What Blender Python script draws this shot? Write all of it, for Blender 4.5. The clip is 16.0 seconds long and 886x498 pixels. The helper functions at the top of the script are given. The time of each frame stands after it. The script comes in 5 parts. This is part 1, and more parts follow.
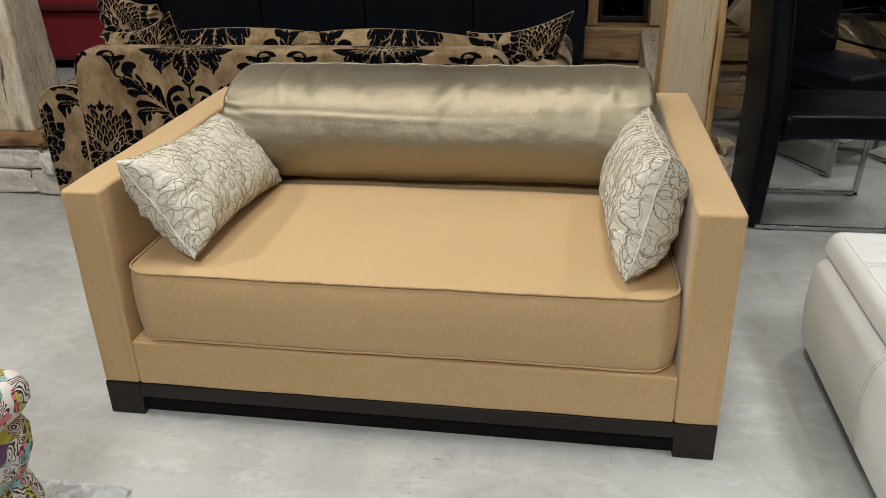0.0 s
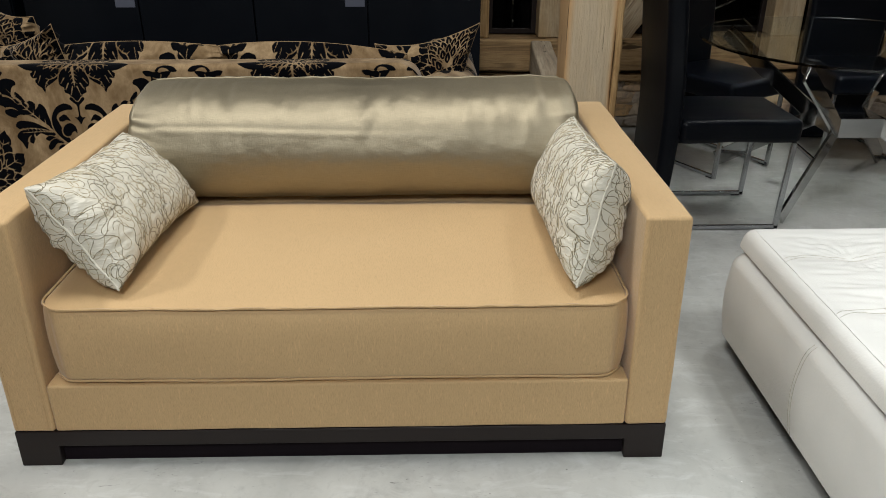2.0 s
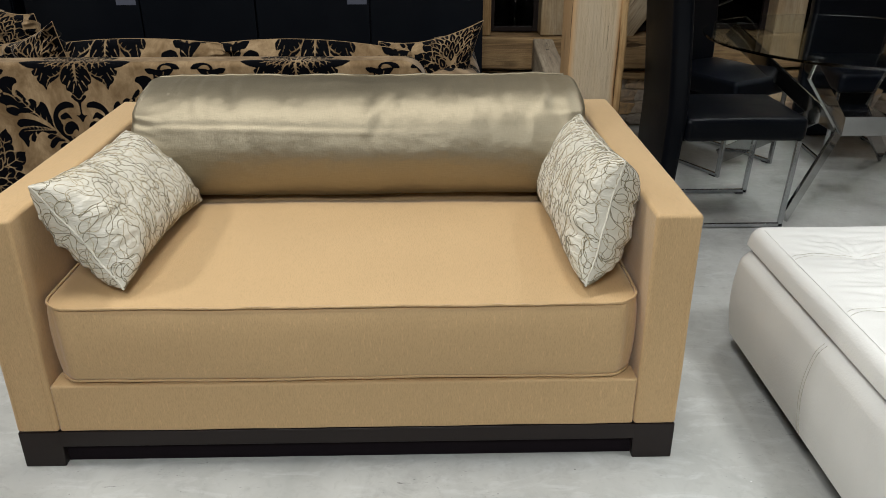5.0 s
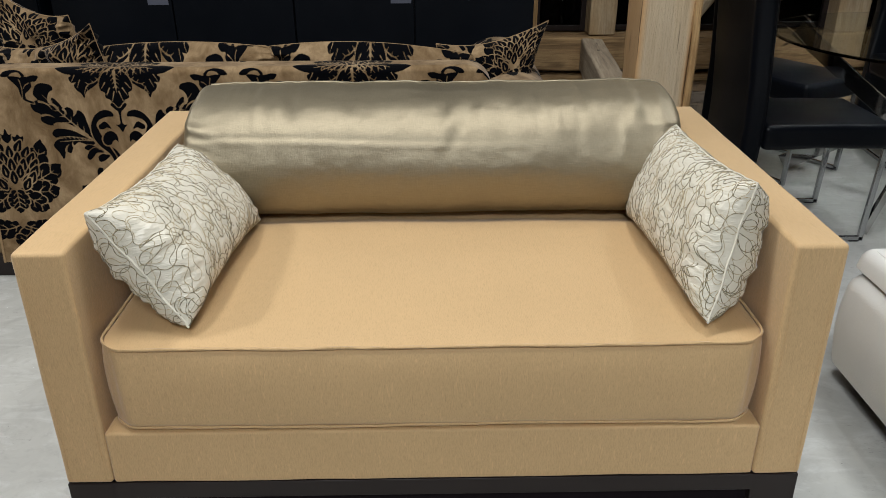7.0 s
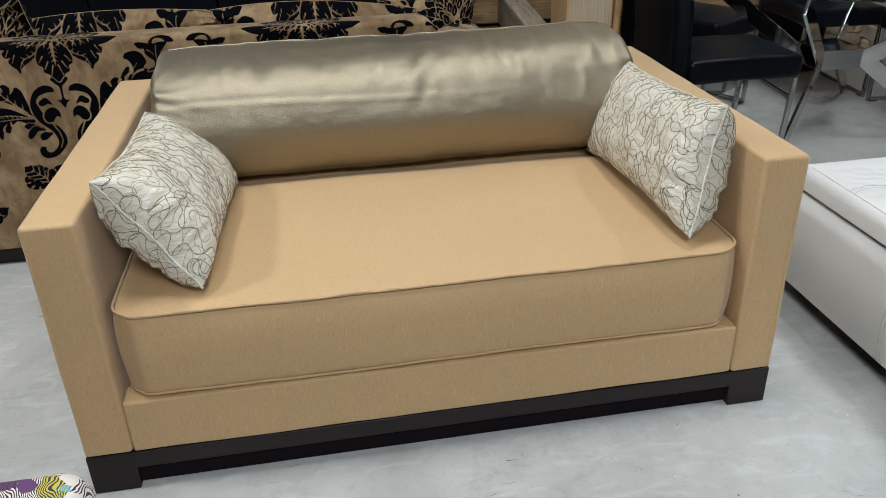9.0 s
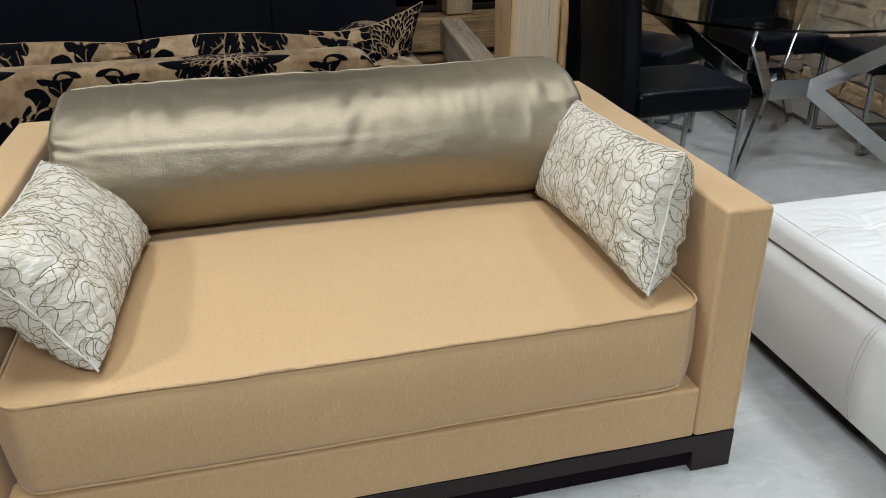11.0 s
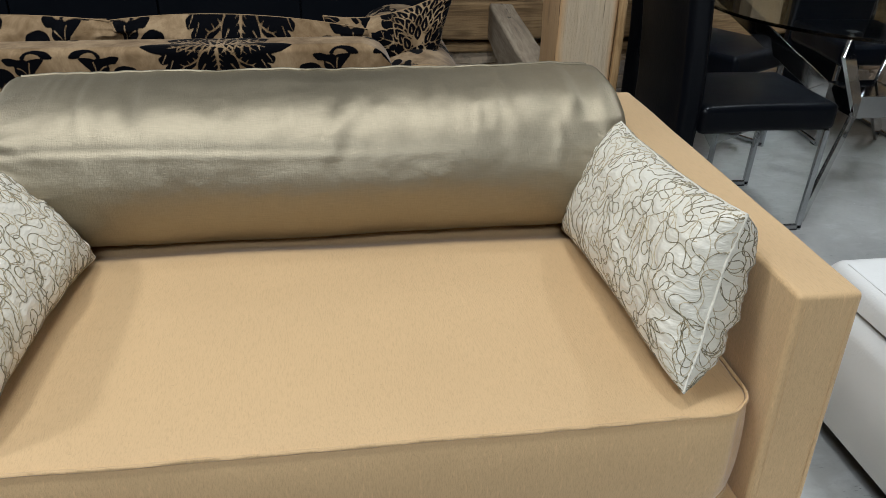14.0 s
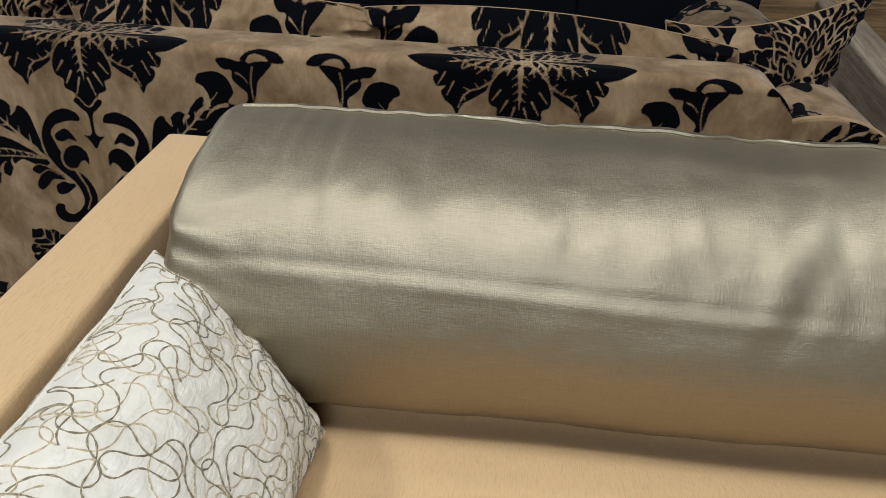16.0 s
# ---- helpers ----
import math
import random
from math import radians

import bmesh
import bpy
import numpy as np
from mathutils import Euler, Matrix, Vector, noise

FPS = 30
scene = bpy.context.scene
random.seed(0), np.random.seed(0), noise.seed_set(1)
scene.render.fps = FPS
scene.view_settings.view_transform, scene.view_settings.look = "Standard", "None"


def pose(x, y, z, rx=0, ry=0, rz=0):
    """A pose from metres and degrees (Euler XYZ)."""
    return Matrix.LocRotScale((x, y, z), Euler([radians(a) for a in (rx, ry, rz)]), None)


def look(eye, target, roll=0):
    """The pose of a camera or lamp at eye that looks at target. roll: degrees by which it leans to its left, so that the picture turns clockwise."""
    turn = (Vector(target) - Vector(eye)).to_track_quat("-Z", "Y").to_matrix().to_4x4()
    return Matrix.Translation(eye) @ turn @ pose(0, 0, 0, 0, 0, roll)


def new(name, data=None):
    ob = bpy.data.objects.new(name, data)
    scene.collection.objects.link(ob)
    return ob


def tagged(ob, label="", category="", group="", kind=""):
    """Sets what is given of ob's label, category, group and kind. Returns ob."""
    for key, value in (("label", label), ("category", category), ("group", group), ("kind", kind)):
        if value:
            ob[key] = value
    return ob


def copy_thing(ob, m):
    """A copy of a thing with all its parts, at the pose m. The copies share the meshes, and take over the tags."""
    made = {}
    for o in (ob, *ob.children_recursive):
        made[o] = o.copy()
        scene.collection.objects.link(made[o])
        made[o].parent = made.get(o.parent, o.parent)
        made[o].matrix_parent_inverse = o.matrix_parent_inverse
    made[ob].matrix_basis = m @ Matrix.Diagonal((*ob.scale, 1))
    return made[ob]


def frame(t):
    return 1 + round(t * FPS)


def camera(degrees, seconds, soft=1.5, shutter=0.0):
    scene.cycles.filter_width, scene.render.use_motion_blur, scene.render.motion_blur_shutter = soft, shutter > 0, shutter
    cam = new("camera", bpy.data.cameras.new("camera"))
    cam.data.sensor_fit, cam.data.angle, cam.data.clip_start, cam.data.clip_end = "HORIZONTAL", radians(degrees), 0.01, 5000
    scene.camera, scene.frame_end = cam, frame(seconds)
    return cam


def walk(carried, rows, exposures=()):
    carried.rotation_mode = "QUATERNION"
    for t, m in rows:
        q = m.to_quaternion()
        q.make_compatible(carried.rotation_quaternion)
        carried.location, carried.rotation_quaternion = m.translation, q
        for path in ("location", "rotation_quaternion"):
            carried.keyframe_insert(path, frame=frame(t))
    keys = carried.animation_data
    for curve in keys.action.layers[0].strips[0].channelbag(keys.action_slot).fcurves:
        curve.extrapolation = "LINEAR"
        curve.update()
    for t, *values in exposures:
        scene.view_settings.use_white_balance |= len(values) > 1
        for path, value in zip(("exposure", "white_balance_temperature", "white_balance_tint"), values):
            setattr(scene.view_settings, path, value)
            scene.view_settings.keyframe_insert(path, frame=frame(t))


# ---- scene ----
cam = camera(59.9, 16.0, soft=0.8)
METRES, EYE, TILT, LEAN, TURN = 2.53, 1.385, 0.0, 0.0, 9.5
ROWS = [
    (0.0, 0.0, 0.0, 0.0, -0.74, -26.29, 1.5),
    (0.5, -0.0426, 0.0122, -0.0009, -4.19, -25.94, 1.05),
    (1.0, -0.0606, 0.0166, -0.0032, -7.15, -25.61, 0.67),
    (1.5, -0.0682, 0.0203, -0.0047, -9.6, -25.46, 0.26),
    (2.0, -0.0732, 0.0241, -0.0047, -10.66, -25.47, 0.01),
    (2.5, -0.0745, 0.0275, -0.0044, -11.24, -25.48, -0.24),
    (3.0, -0.0763, 0.027, -0.0057, -11.46, -25.51, -0.34),
    (3.5, -0.0777, 0.0274, -0.0066, -11.46, -25.51, -0.32),
    (6.0, -0.0919, 0.0434, -0.0103, -10.41, -25.56, 0.2),
    (6.5, -0.1134, 0.0755, -0.0126, -10.38, -25.55, 0.23),
    (7.0, -0.1449, 0.1304, -0.0158, -10.39, -25.77, 0.26),
    (7.5, -0.1696, 0.1733, -0.0193, -10.49, -26.62, 0.31),
    (8.0, -0.1959, 0.169, -0.0211, -12.9, -27.77, 0.13),
    (8.5, -0.2296, 0.1341, -0.0179, -16.52, -28.49, 0.85),
    (9.0, -0.2425, 0.1178, -0.021, -19.45, -28.4, 1.36),
    (11.5, -0.1678, 0.2402, -0.0228, -23.22, -26.49, 0.55),
    (12.0, -0.133, 0.2912, -0.0261, -18.56, -26.08, -0.47),
    (12.5, -0.1419, 0.3006, -0.0294, -13.78, -27.31, -0.65),
    (13.0, -0.1535, 0.3015, -0.0313, -10.24, -28.4, -0.23),
    (13.5, -0.1256, 0.3048, -0.0318, -13.69, -28.68, -0.65),
    (14.0, -0.1029, 0.3079, -0.0334, -17.63, -28.68, -1.06),
    (14.5, -0.1155, 0.3356, -0.0289, -17.12, -28.52, -0.52),
    (15.0, -0.1472, 0.4327, -0.0279, -14.05, -28.13, -0.31),
    (15.5, -0.1763, 0.5528, -0.0518, -10.01, -28.64, -1.15),
    (16.0, -0.1736, 0.6456, -0.0743, -3.81, -31.56, -2.07),
]
walk(cam, [(t, pose(0, 0, EYE, TILT, LEAN, TURN) @ pose(METRES * x, METRES * y, METRES * z, 90 + pitch, roll, yaw)) for t, x, y, z, yaw, pitch, roll in ROWS],
     [(0.0, -0.08, 6500, 10), (2.0, -0.08, 6320, 9), (3.5, -0.08, 6320, 9), (6.0, -0.05, 6250, 10), (7.5, 0.0, 6150, 10), (9.0, -0.10, 5920, 10), (12.0, 0.03, 5850, 10), (13.0, 0.0, 5800, 10), (14.0, -0.06, 5800, 9), (15.0, -0.06, 5850, 10), (16.0, -0.04, 5850, 11)])

# ---- world and lamps ----
world = bpy.data.worlds.new("showroom_world")
world.use_nodes = True
world.node_tree.nodes["Background"].inputs[0].default_value = (0.6, 0.7, 0.9, 1)
world.node_tree.nodes["Background"].inputs[1].default_value = 0.008
scene.world = world


def ceiling_lamp(x, y, z, watts, size, tint, aim=None, spread=180):
    data = bpy.data.lights.new("ceiling_lamp", "AREA")
    data.shape, data.size, data.energy, data.color, data.spread = "DISK", size, watts, tint, radians(spread)
    ob = new("ceiling_lamp", data)
    ob.matrix_world = look((x, y, z), aim or (x, y + 0.001, 0))
    return ob


WARM, NEUTRAL = (1.0, 0.975, 0.925), (0.985, 1.0, 0.99)
ceiling_lamp(-1.20, 1.65, 3.0, 24.5, 0.40, WARM)
ceiling_lamp(0.0, 2.0, 3.0, 21.5, 0.45, WARM)
ceiling_lamp(-0.5, -1.1, 3.0, 98, 1.2, NEUTRAL)
ceiling_lamp(1.95, 0.95, 3.0, 22, 0.5, NEUTRAL, spread=78)
ceiling_lamp(1.45, 2.9, 3.0, 14, 0.10, NEUTRAL)
ceiling_lamp(2.25, 4.15, 3.0, 11, 0.30, NEUTRAL)
ceiling_lamp(-3.0, 1.7, 3.0, 42, 0.35, WARM)
ceiling_lamp(-3.8, 4.6, 3.0, 40, 0.5, NEUTRAL)


# ---- materials ----
def material(name, colour, rough=0.6, metal=0.0, sheen=0.0):
    m = bpy.data.materials.new(name)
    m.use_nodes = True
    b = m.node_tree.nodes["Principled BSDF"]
    b.inputs["Base Color"].default_value = (*colour, 1)
    b.inputs["Roughness"].default_value = rough
    b.inputs["Metallic"].default_value = metal
    b.inputs["Sheen Weight"].default_value = sheen
    return m, m.node_tree, b


def node(t, kind, **sets):
    n = t.nodes.new(kind)
    for key, value in sets.items():
        n.inputs[key].default_value = value
    return n


def coords(t, scale=(1, 1, 1), turn=(0, 0, 0), space="Object"):
    c = t.nodes.new("ShaderNodeTexCoord")
    m = node(t, "ShaderNodeMapping", Scale=scale, Rotation=turn)
    t.links.new(c.outputs[space], m.inputs[0])
    return m.outputs[0]


def grain(t, vector, scale, detail=4.0, rough=0.55, twist=0.0):
    n = node(t, "ShaderNodeTexNoise", Scale=scale, Detail=detail, Roughness=rough, Distortion=twist)
    t.links.new(vector, n.inputs["Vector"])
    return n.outputs[0]


def ramp(t, value, stops):
    n = t.nodes.new("ShaderNodeValToRGB")
    while len(n.color_ramp.elements) < len(stops):
        n.color_ramp.elements.new(0.5)
    for e, (at, c) in zip(n.color_ramp.elements, stops):
        e.position, e.color = at, (*c, 1) if len(c) == 3 else c
    t.links.new(value, n.inputs[0])
    return n.outputs[0]


def blend(t, a, b, factor, mode="MIX"):
    n = t.nodes.new("ShaderNodeMix")
    n.data_type, n.blend_type = "RGBA", mode
    for slot, value in ((6, a), (7, b), (0, factor)):
        if isinstance(value, (int, float)):
            n.inputs[slot].default_value = value
        elif isinstance(value, tuple):
            n.inputs[slot].default_value = (*value, 1)
        else:
            t.links.new(value, n.inputs[slot])
    return n.outputs[2]


def sums(t, kind, a, b=0.0, c=0.0):
    n = t.nodes.new("ShaderNodeMath")
    n.operation = kind
    for i, value in enumerate((a, b, c)):
        if isinstance(value, (int, float)):
            n.inputs[i].default_value = value
        else:
            t.links.new(value, n.inputs[i])
    return n.outputs[0]


def relief(t, shader, height, strength=0.3, distance=0.002):
    n = node(t, "ShaderNodeBump", Strength=strength, Distance=distance)
    t.links.new(height, n.inputs["Height"])
    t.links.new(n.outputs[0], shader.inputs["Normal"])


def slub_linen(name, colour, dark):
    """Linen weave: upright threads with slubs on standing faces, threads across on lying faces, and sparse dark dashes."""
    m, t, b = material(name, colour, 0.70, 0.0, 0.25)
    b.inputs["Sheen Roughness"].default_value = 0.4
    face = t.nodes.new("ShaderNodeNewGeometry")
    split = t.nodes.new("ShaderNodeSeparateXYZ")
    t.links.new(face.outputs["Normal"], split.inputs[0])
    lying = ramp(t, sums(t, "ABSOLUTE", split.outputs[2]), [(0.55, (0, 0, 0)), (0.85, (1, 1, 1))])
    standing = sums(t, "SUBTRACT", 1.0, lying)
    up = grain(t, coords(t, (560, 520, 90)), 1.0, 3, 0.6)
    across = grain(t, coords(t, (520, 60, 600)), 1.0, 3, 0.6)
    slub = grain(t, coords(t, (190, 160, 30)), 1.0, 2)
    dash = grain(t, coords(t, (300, 260, 40)), 1.0, 1)
    dash2 = grain(t, coords(t, (120, 300, 300)), 1.0, 1)
    wide = grain(t, coords(t), 3.5, 5, 0.6)
    mottle = grain(t, coords(t), 26, 4, 0.6)
    c = blend(t, tuple(x * 0.90 for x in colour), tuple(min(1, x * 1.08) for x in colour), sums(t, "ADD", sums(t, "MULTIPLY", wide, 0.6), sums(t, "MULTIPLY", mottle, 0.4)))
    c = blend(t, c, dark, sums(t, "MULTIPLY", sums(t, "MULTIPLY", ramp(t, up, [(0.45, (0, 0, 0)), (0.70, (1, 1, 1))]), 0.48), standing))
    c = blend(t, c, dark, sums(t, "MULTIPLY", ramp(t, across, [(0.48, (0, 0, 0)), (0.74, (1, 1, 1))]), sums(t, "MULTIPLY_ADD", lying, 0.24, 0.20)))
    c = blend(t, c, tuple(min(1, x * 1.3) for x in colour), sums(t, "MULTIPLY", sums(t, "MULTIPLY", ramp(t, slub, [(0.61, (0, 0, 0)), (0.71, (1, 1, 1))]), 0.34), standing))
    c = blend(t, c, tuple(x * 0.6 for x in dark), sums(t, "MULTIPLY", sums(t, "MULTIPLY", ramp(t, dash, [(0.72, (0, 0, 0)), (0.79, (1, 1, 1))]), 0.28), standing))
    c = blend(t, c, tuple(x * 0.75 for x in dark), sums(t, "MULTIPLY", sums(t, "MULTIPLY", ramp(t, dash2, [(0.72, (0, 0, 0)), (0.80, (1, 1, 1))]), 0.35), lying))
    t.links.new(c, b.inputs["Base Color"])
    relief(t, b, sums(t, "ADD", sums(t, "ADD", sums(t, "MULTIPLY", up, standing), across), sums(t, "MULTIPLY", slub, 0.6)), 0.45, 0.0012)
    return m


LINEN = slub_linen("tan_slub_linen", (0.600, 0.404, 0.200), (0.40, 0.258, 0.118))
DECK_CLOTH = slub_linen("tan_deck_cloth", (0.47, 0.312, 0.150), (0.27, 0.17, 0.08))


def satin():
    m, t, b = material("olive_gold_satin", (0.33, 0.285, 0.20), 0.46, 0.86, 0.0)
    b.inputs["Anisotropic"].default_value = 0.2
    weft = grain(t, coords(t, (34, 700, 700)), 1.0, 3, 0.6)
    warp = grain(t, coords(t, (620, 60, 60)), 1.0, 3)
    wide = grain(t, coords(t, (3, 8, 8)), 1.0, 4)
    c = blend(t, (0.246, 0.209, 0.143), (0.418, 0.365, 0.259), sums(t, "ADD", sums(t, "MULTIPLY", weft, 0.6), sums(t, "MULTIPLY", warp, 0.4)))
    t.links.new(c, b.inputs["Base Color"])
    t.links.new(sums(t, "ADD", 0.43, sums(t, "MULTIPLY", wide, 0.16)), b.inputs["Roughness"])
    relief(t, b, sums(t, "ADD", sums(t, "ADD", weft, warp), sums(t, "MULTIPLY", grain(t, coords(t, (60, 70, 70)), 1.0, 4, 0.6, 0.6), 1.9)), 0.30, 0.0012)
    return m


SATIN = satin()


def ivory_silk():
    m, t, b = material("ivory_silk", (0.66, 0.63, 0.55), 0.36, 0.0, 0.35)
    crush = grain(t, coords(t, (1, 1, 1)), 21, 2, 0.5, 1.2)
    pleat = grain(t, coords(t, (34, 20, 130)), 1.0, 3, 0.55, 0.8)
    fine = grain(t, coords(t, (300, 300, 300)), 1.0, 2)
    t.links.new(blend(t, (0.64, 0.60, 0.485), (0.77, 0.73, 0.625), crush), b.inputs["Base Color"])
    relief(t, b, sums(t, "ADD", sums(t, "ADD", sums(t, "MULTIPLY", crush, 0.75), sums(t, "MULTIPLY", pleat, 0.75)), sums(t, "ADD", sums(t, "MULTIPLY", fine, 0.03), sums(t, "MULTIPLY", grain(t, coords(t, (1, 1, 1)), 46, 2, 0.5, 1.0), 0.18))), 0.42, 0.008)
    return m


SILK = ivory_silk()


def thread(name, a, c):
    m, t, b = material(name, a, 0.6, 0.0, 0.3)
    n = grain(t, coords(t, (260, 260, 260)), 1.0, 1)
    t.links.new(blend(t, a, c, ramp(t, n, [(0.42, (0, 0, 0)), (0.58, (1, 1, 1))])), b.inputs["Base Color"])
    relief(t, b, n, 0.6, 0.001)
    return m


DARK_THREAD = thread("olive_thread", (0.135, 0.111, 0.058), (0.29, 0.24, 0.132))
GOLD_THREAD = thread("gold_thread", (0.36, 0.29, 0.165), (0.52, 0.44, 0.29))


def damask_velvet():
    m, t, b = material("damask_velvet", (0.3, 0.2, 0.1), 0.8, 0.0, 0.12)
    b.inputs["Specular IOR Level"].default_value = 0.04
    a = t.nodes.new("ShaderNodeAttribute")
    a.attribute_name = "flock"
    fuzz = grain(t, coords(t, (1, 1, 1)), 420, 2)
    edge = sums(t, "ADD", a.outputs["Fac"], sums(t, "MULTIPLY", sums(t, "SUBTRACT", fuzz, 0.5), 0.004))
    mask = ramp(t, sums(t, "MULTIPLY_ADD", edge, 160, 0.5), [(0.35, (0, 0, 0)), (0.65, (1, 1, 1))])
    brushed = grain(t, coords(t, (13, 13, 8)), 1.0, 6, 0.66, 0.35)
    weave = grain(t, coords(t, (240, 240, 60)), 1.0, 2)
    tan = ramp(t, brushed, [(0.34, (0.135, 0.086, 0.042)), (0.5, (0.245, 0.168, 0.092)), (0.66, (0.40, 0.29, 0.168))])
    tan = blend(t, tan, (0.22, 0.14, 0.07), sums(t, "MULTIPLY", weave, 0.35))
    t.links.new(blend(t, tan, (0.0016, 0.0019, 0.003), mask), b.inputs["Base Color"])
    t.links.new(sums(t, "MULTIPLY_ADD", mask, -0.14, 0.22), b.inputs["Sheen Weight"])
    b.inputs["Sheen Roughness"].default_value = 0.35
    relief(t, b, sums(t, "ADD", mask, sums(t, "MULTIPLY", weave, 0.25)), 0.5, 0.002)
    return m


DAMASK = damask_velvet()


def concrete():
    m, t, b = material("polished_concrete", (0.5, 0.5, 0.48), 0.5)
    big = grain(t, coords(t), 1.3, 5, 0.6, 0.8)
    mid = grain(t, coords(t), 7.0, 7, 0.68, 0.9)
    small = grain(t, coords(t), 34, 5, 0.65, 0.6)
    smear = grain(t, coords(t, (5, 13, 1), (0, 0, 0.5)), 1.0, 5, 0.62, 1.6)
    fine = grain(t, coords(t), 210, 3)
    c = ramp(t, big, [(0.3, (0.412, 0.415, 0.388)), (0.5, (0.508, 0.508, 0.476)), (0.7, (0.578, 0.578, 0.542))])
    c = blend(t, c, (0.38, 0.375, 0.35), sums(t, "MULTIPLY", ramp(t, mid, [(0.48, (0, 0, 0)), (0.72, (1, 1, 1))]), 0.62))
    c = blend(t, c, (0.74, 0.75, 0.735), sums(t, "MULTIPLY", ramp(t, smear, [(0.52, (0, 0, 0)), (0.75, (1, 1, 1))]), 0.42))
    c = blend(t, c, (0.33, 0.325, 0.305), sums(t, "MULTIPLY", ramp(t, small, [(0.54, (0, 0, 0)), (0.76, (1, 1, 1))]), 0.42))
    patch = grain(t, coords(t), 2.6, 3, 0.6, 0.5)
    worn = ramp(t, patch, [(0.56, (0, 0, 0)), (0.68, (1, 1, 1))])
    c = blend(t, c, (0.30, 0.30, 0.29), sums(t, "MULTIPLY", sums(t, "MULTIPLY", worn, ramp(t, mid, [(0.40, (0, 0, 0)), (0.6, (1, 1, 1))])), 0.5))
    scuff = grain(t, coords(t, (16, 90, 1), (0, 0, -0.25)), 1.0, 3, 0.6, 1.8)
    marks = sums(t, "MULTIPLY", ramp(t, scuff, [(0.67, (0, 0, 0)), (0.71, (1, 1, 1))]), ramp(t, patch, [(0.44, (0, 0, 0)), (0.58, (1, 1, 1))]))
    c = blend(t, c, (0.12, 0.115, 0.105), sums(t, "MULTIPLY", marks, 0.7))
    for scale, tone, share, reach in ((7.0, (0.10, 0.095, 0.085), 0.8, 0.028), (11.0, (0.85, 0.85, 0.83), 0.7, 0.034), (19.0, (0.16, 0.155, 0.14), 0.6, 0.05)):
        pit = node(t, "ShaderNodeTexVoronoi", Scale=scale)
        t.links.new(coords(t), pit.inputs["Vector"])
        c = blend(t, c, tone, sums(t, "MULTIPLY", ramp(t, pit.outputs["Distance"], [(reach * 0.6, (1, 1, 1)), (reach, (0, 0, 0))]), share))
    t.links.new(c, b.inputs["Base Color"])
    t.links.new(sums(t, "MULTIPLY_ADD", mid, 0.28, 0.38), b.inputs["Roughness"])
    relief(t, b, sums(t, "ADD", fine, sums(t, "ADD", mid, small)), 0.16, 0.002)
    return m


CONCRETE = concrete()


def timber(name, pale, mid_tone, dark, along=(28, 28, 1.6), grey=None, worn=1.0):
    """Old sawn wood: growth rings, fine grain, checks along it, knots, stains and weathered patches."""
    m, t, b = material(name, mid_tone, 0.8)
    b.inputs["Specular IOR Level"].default_value = 0.25
    ring = grain(t, coords(t, along), 1.0, 6, 0.62, 0.9)
    fine = grain(t, coords(t, tuple(a * 5 for a in along)), 1.0, 4, 0.65, 0.4)
    hair = grain(t, coords(t, (along[0] * 11, along[1] * 11, along[2] * 6) if along[2] < 5 else tuple(a * 11 for a in along)), 1.0, 2)
    stain = grain(t, coords(t, (3.4, 3.4, 2.0)), 1.0, 6, 0.66, 1.2)
    weather = grain(t, coords(t, tuple(a ** 0.5 * 1.3 for a in along)), 1.0, 4, 0.6, 0.8)
    crack = grain(t, coords(t, (along[0] * 1.6, along[1] * 1.6, along[2] * 0.4)), 1.0, 3, 0.55, 0.5)
    knot = node(t, "ShaderNodeTexVoronoi", Scale=1.0)
    t.links.new(coords(t, tuple(max(2.6, a ** 0.5 * 1.5) for a in along)), knot.inputs["Vector"])
    c = ramp(t, ring, [(0.30, dark), (0.48, mid_tone), (0.68, pale)])
    if grey:
        c = blend(t, c, grey, sums(t, "MULTIPLY", ramp(t, weather, [(0.38, (0, 0, 0)), (0.60, (1, 1, 1))]), 0.65))
    c = blend(t, c, dark, sums(t, "MULTIPLY", ramp(t, fine, [(0.47, (0, 0, 0)), (0.70, (1, 1, 1))]), 0.75 * worn))
    c = blend(t, c, tuple(x * 0.6 for x in mid_tone), sums(t, "MULTIPLY", hair, 0.4 * worn))
    c = blend(t, c, dark, sums(t, "MULTIPLY", ramp(t, stain, [(0.50, (0, 0, 0)), (0.70, (1, 1, 1))]), 0.6 * worn))
    c = blend(t, c, tuple(x * 0.45 for x in dark), ramp(t, knot.outputs["Distance"], [(0.08, (0.9, 0.9, 0.9)), (0.20, (0, 0, 0))]))
    split = ramp(t, crack, [(0.66, (0, 0, 0)), (0.70, (1, 1, 1))])
    c = blend(t, c, tuple(x * 0.2 for x in dark), split)
    o = t.nodes.new("ShaderNodeObjectInfo")
    c = blend(t, c, tuple(x * 0.8 for x in mid_tone), sums(t, "MULTIPLY", o.outputs["Random"], 0.25))
    t.links.new(c, b.inputs["Base Color"])
    relief(t, b, sums(t, "SUBTRACT", sums(t, "ADD", ring, sums(t, "MULTIPLY", fine, 0.7)), split), 0.8, 0.007)
    return m


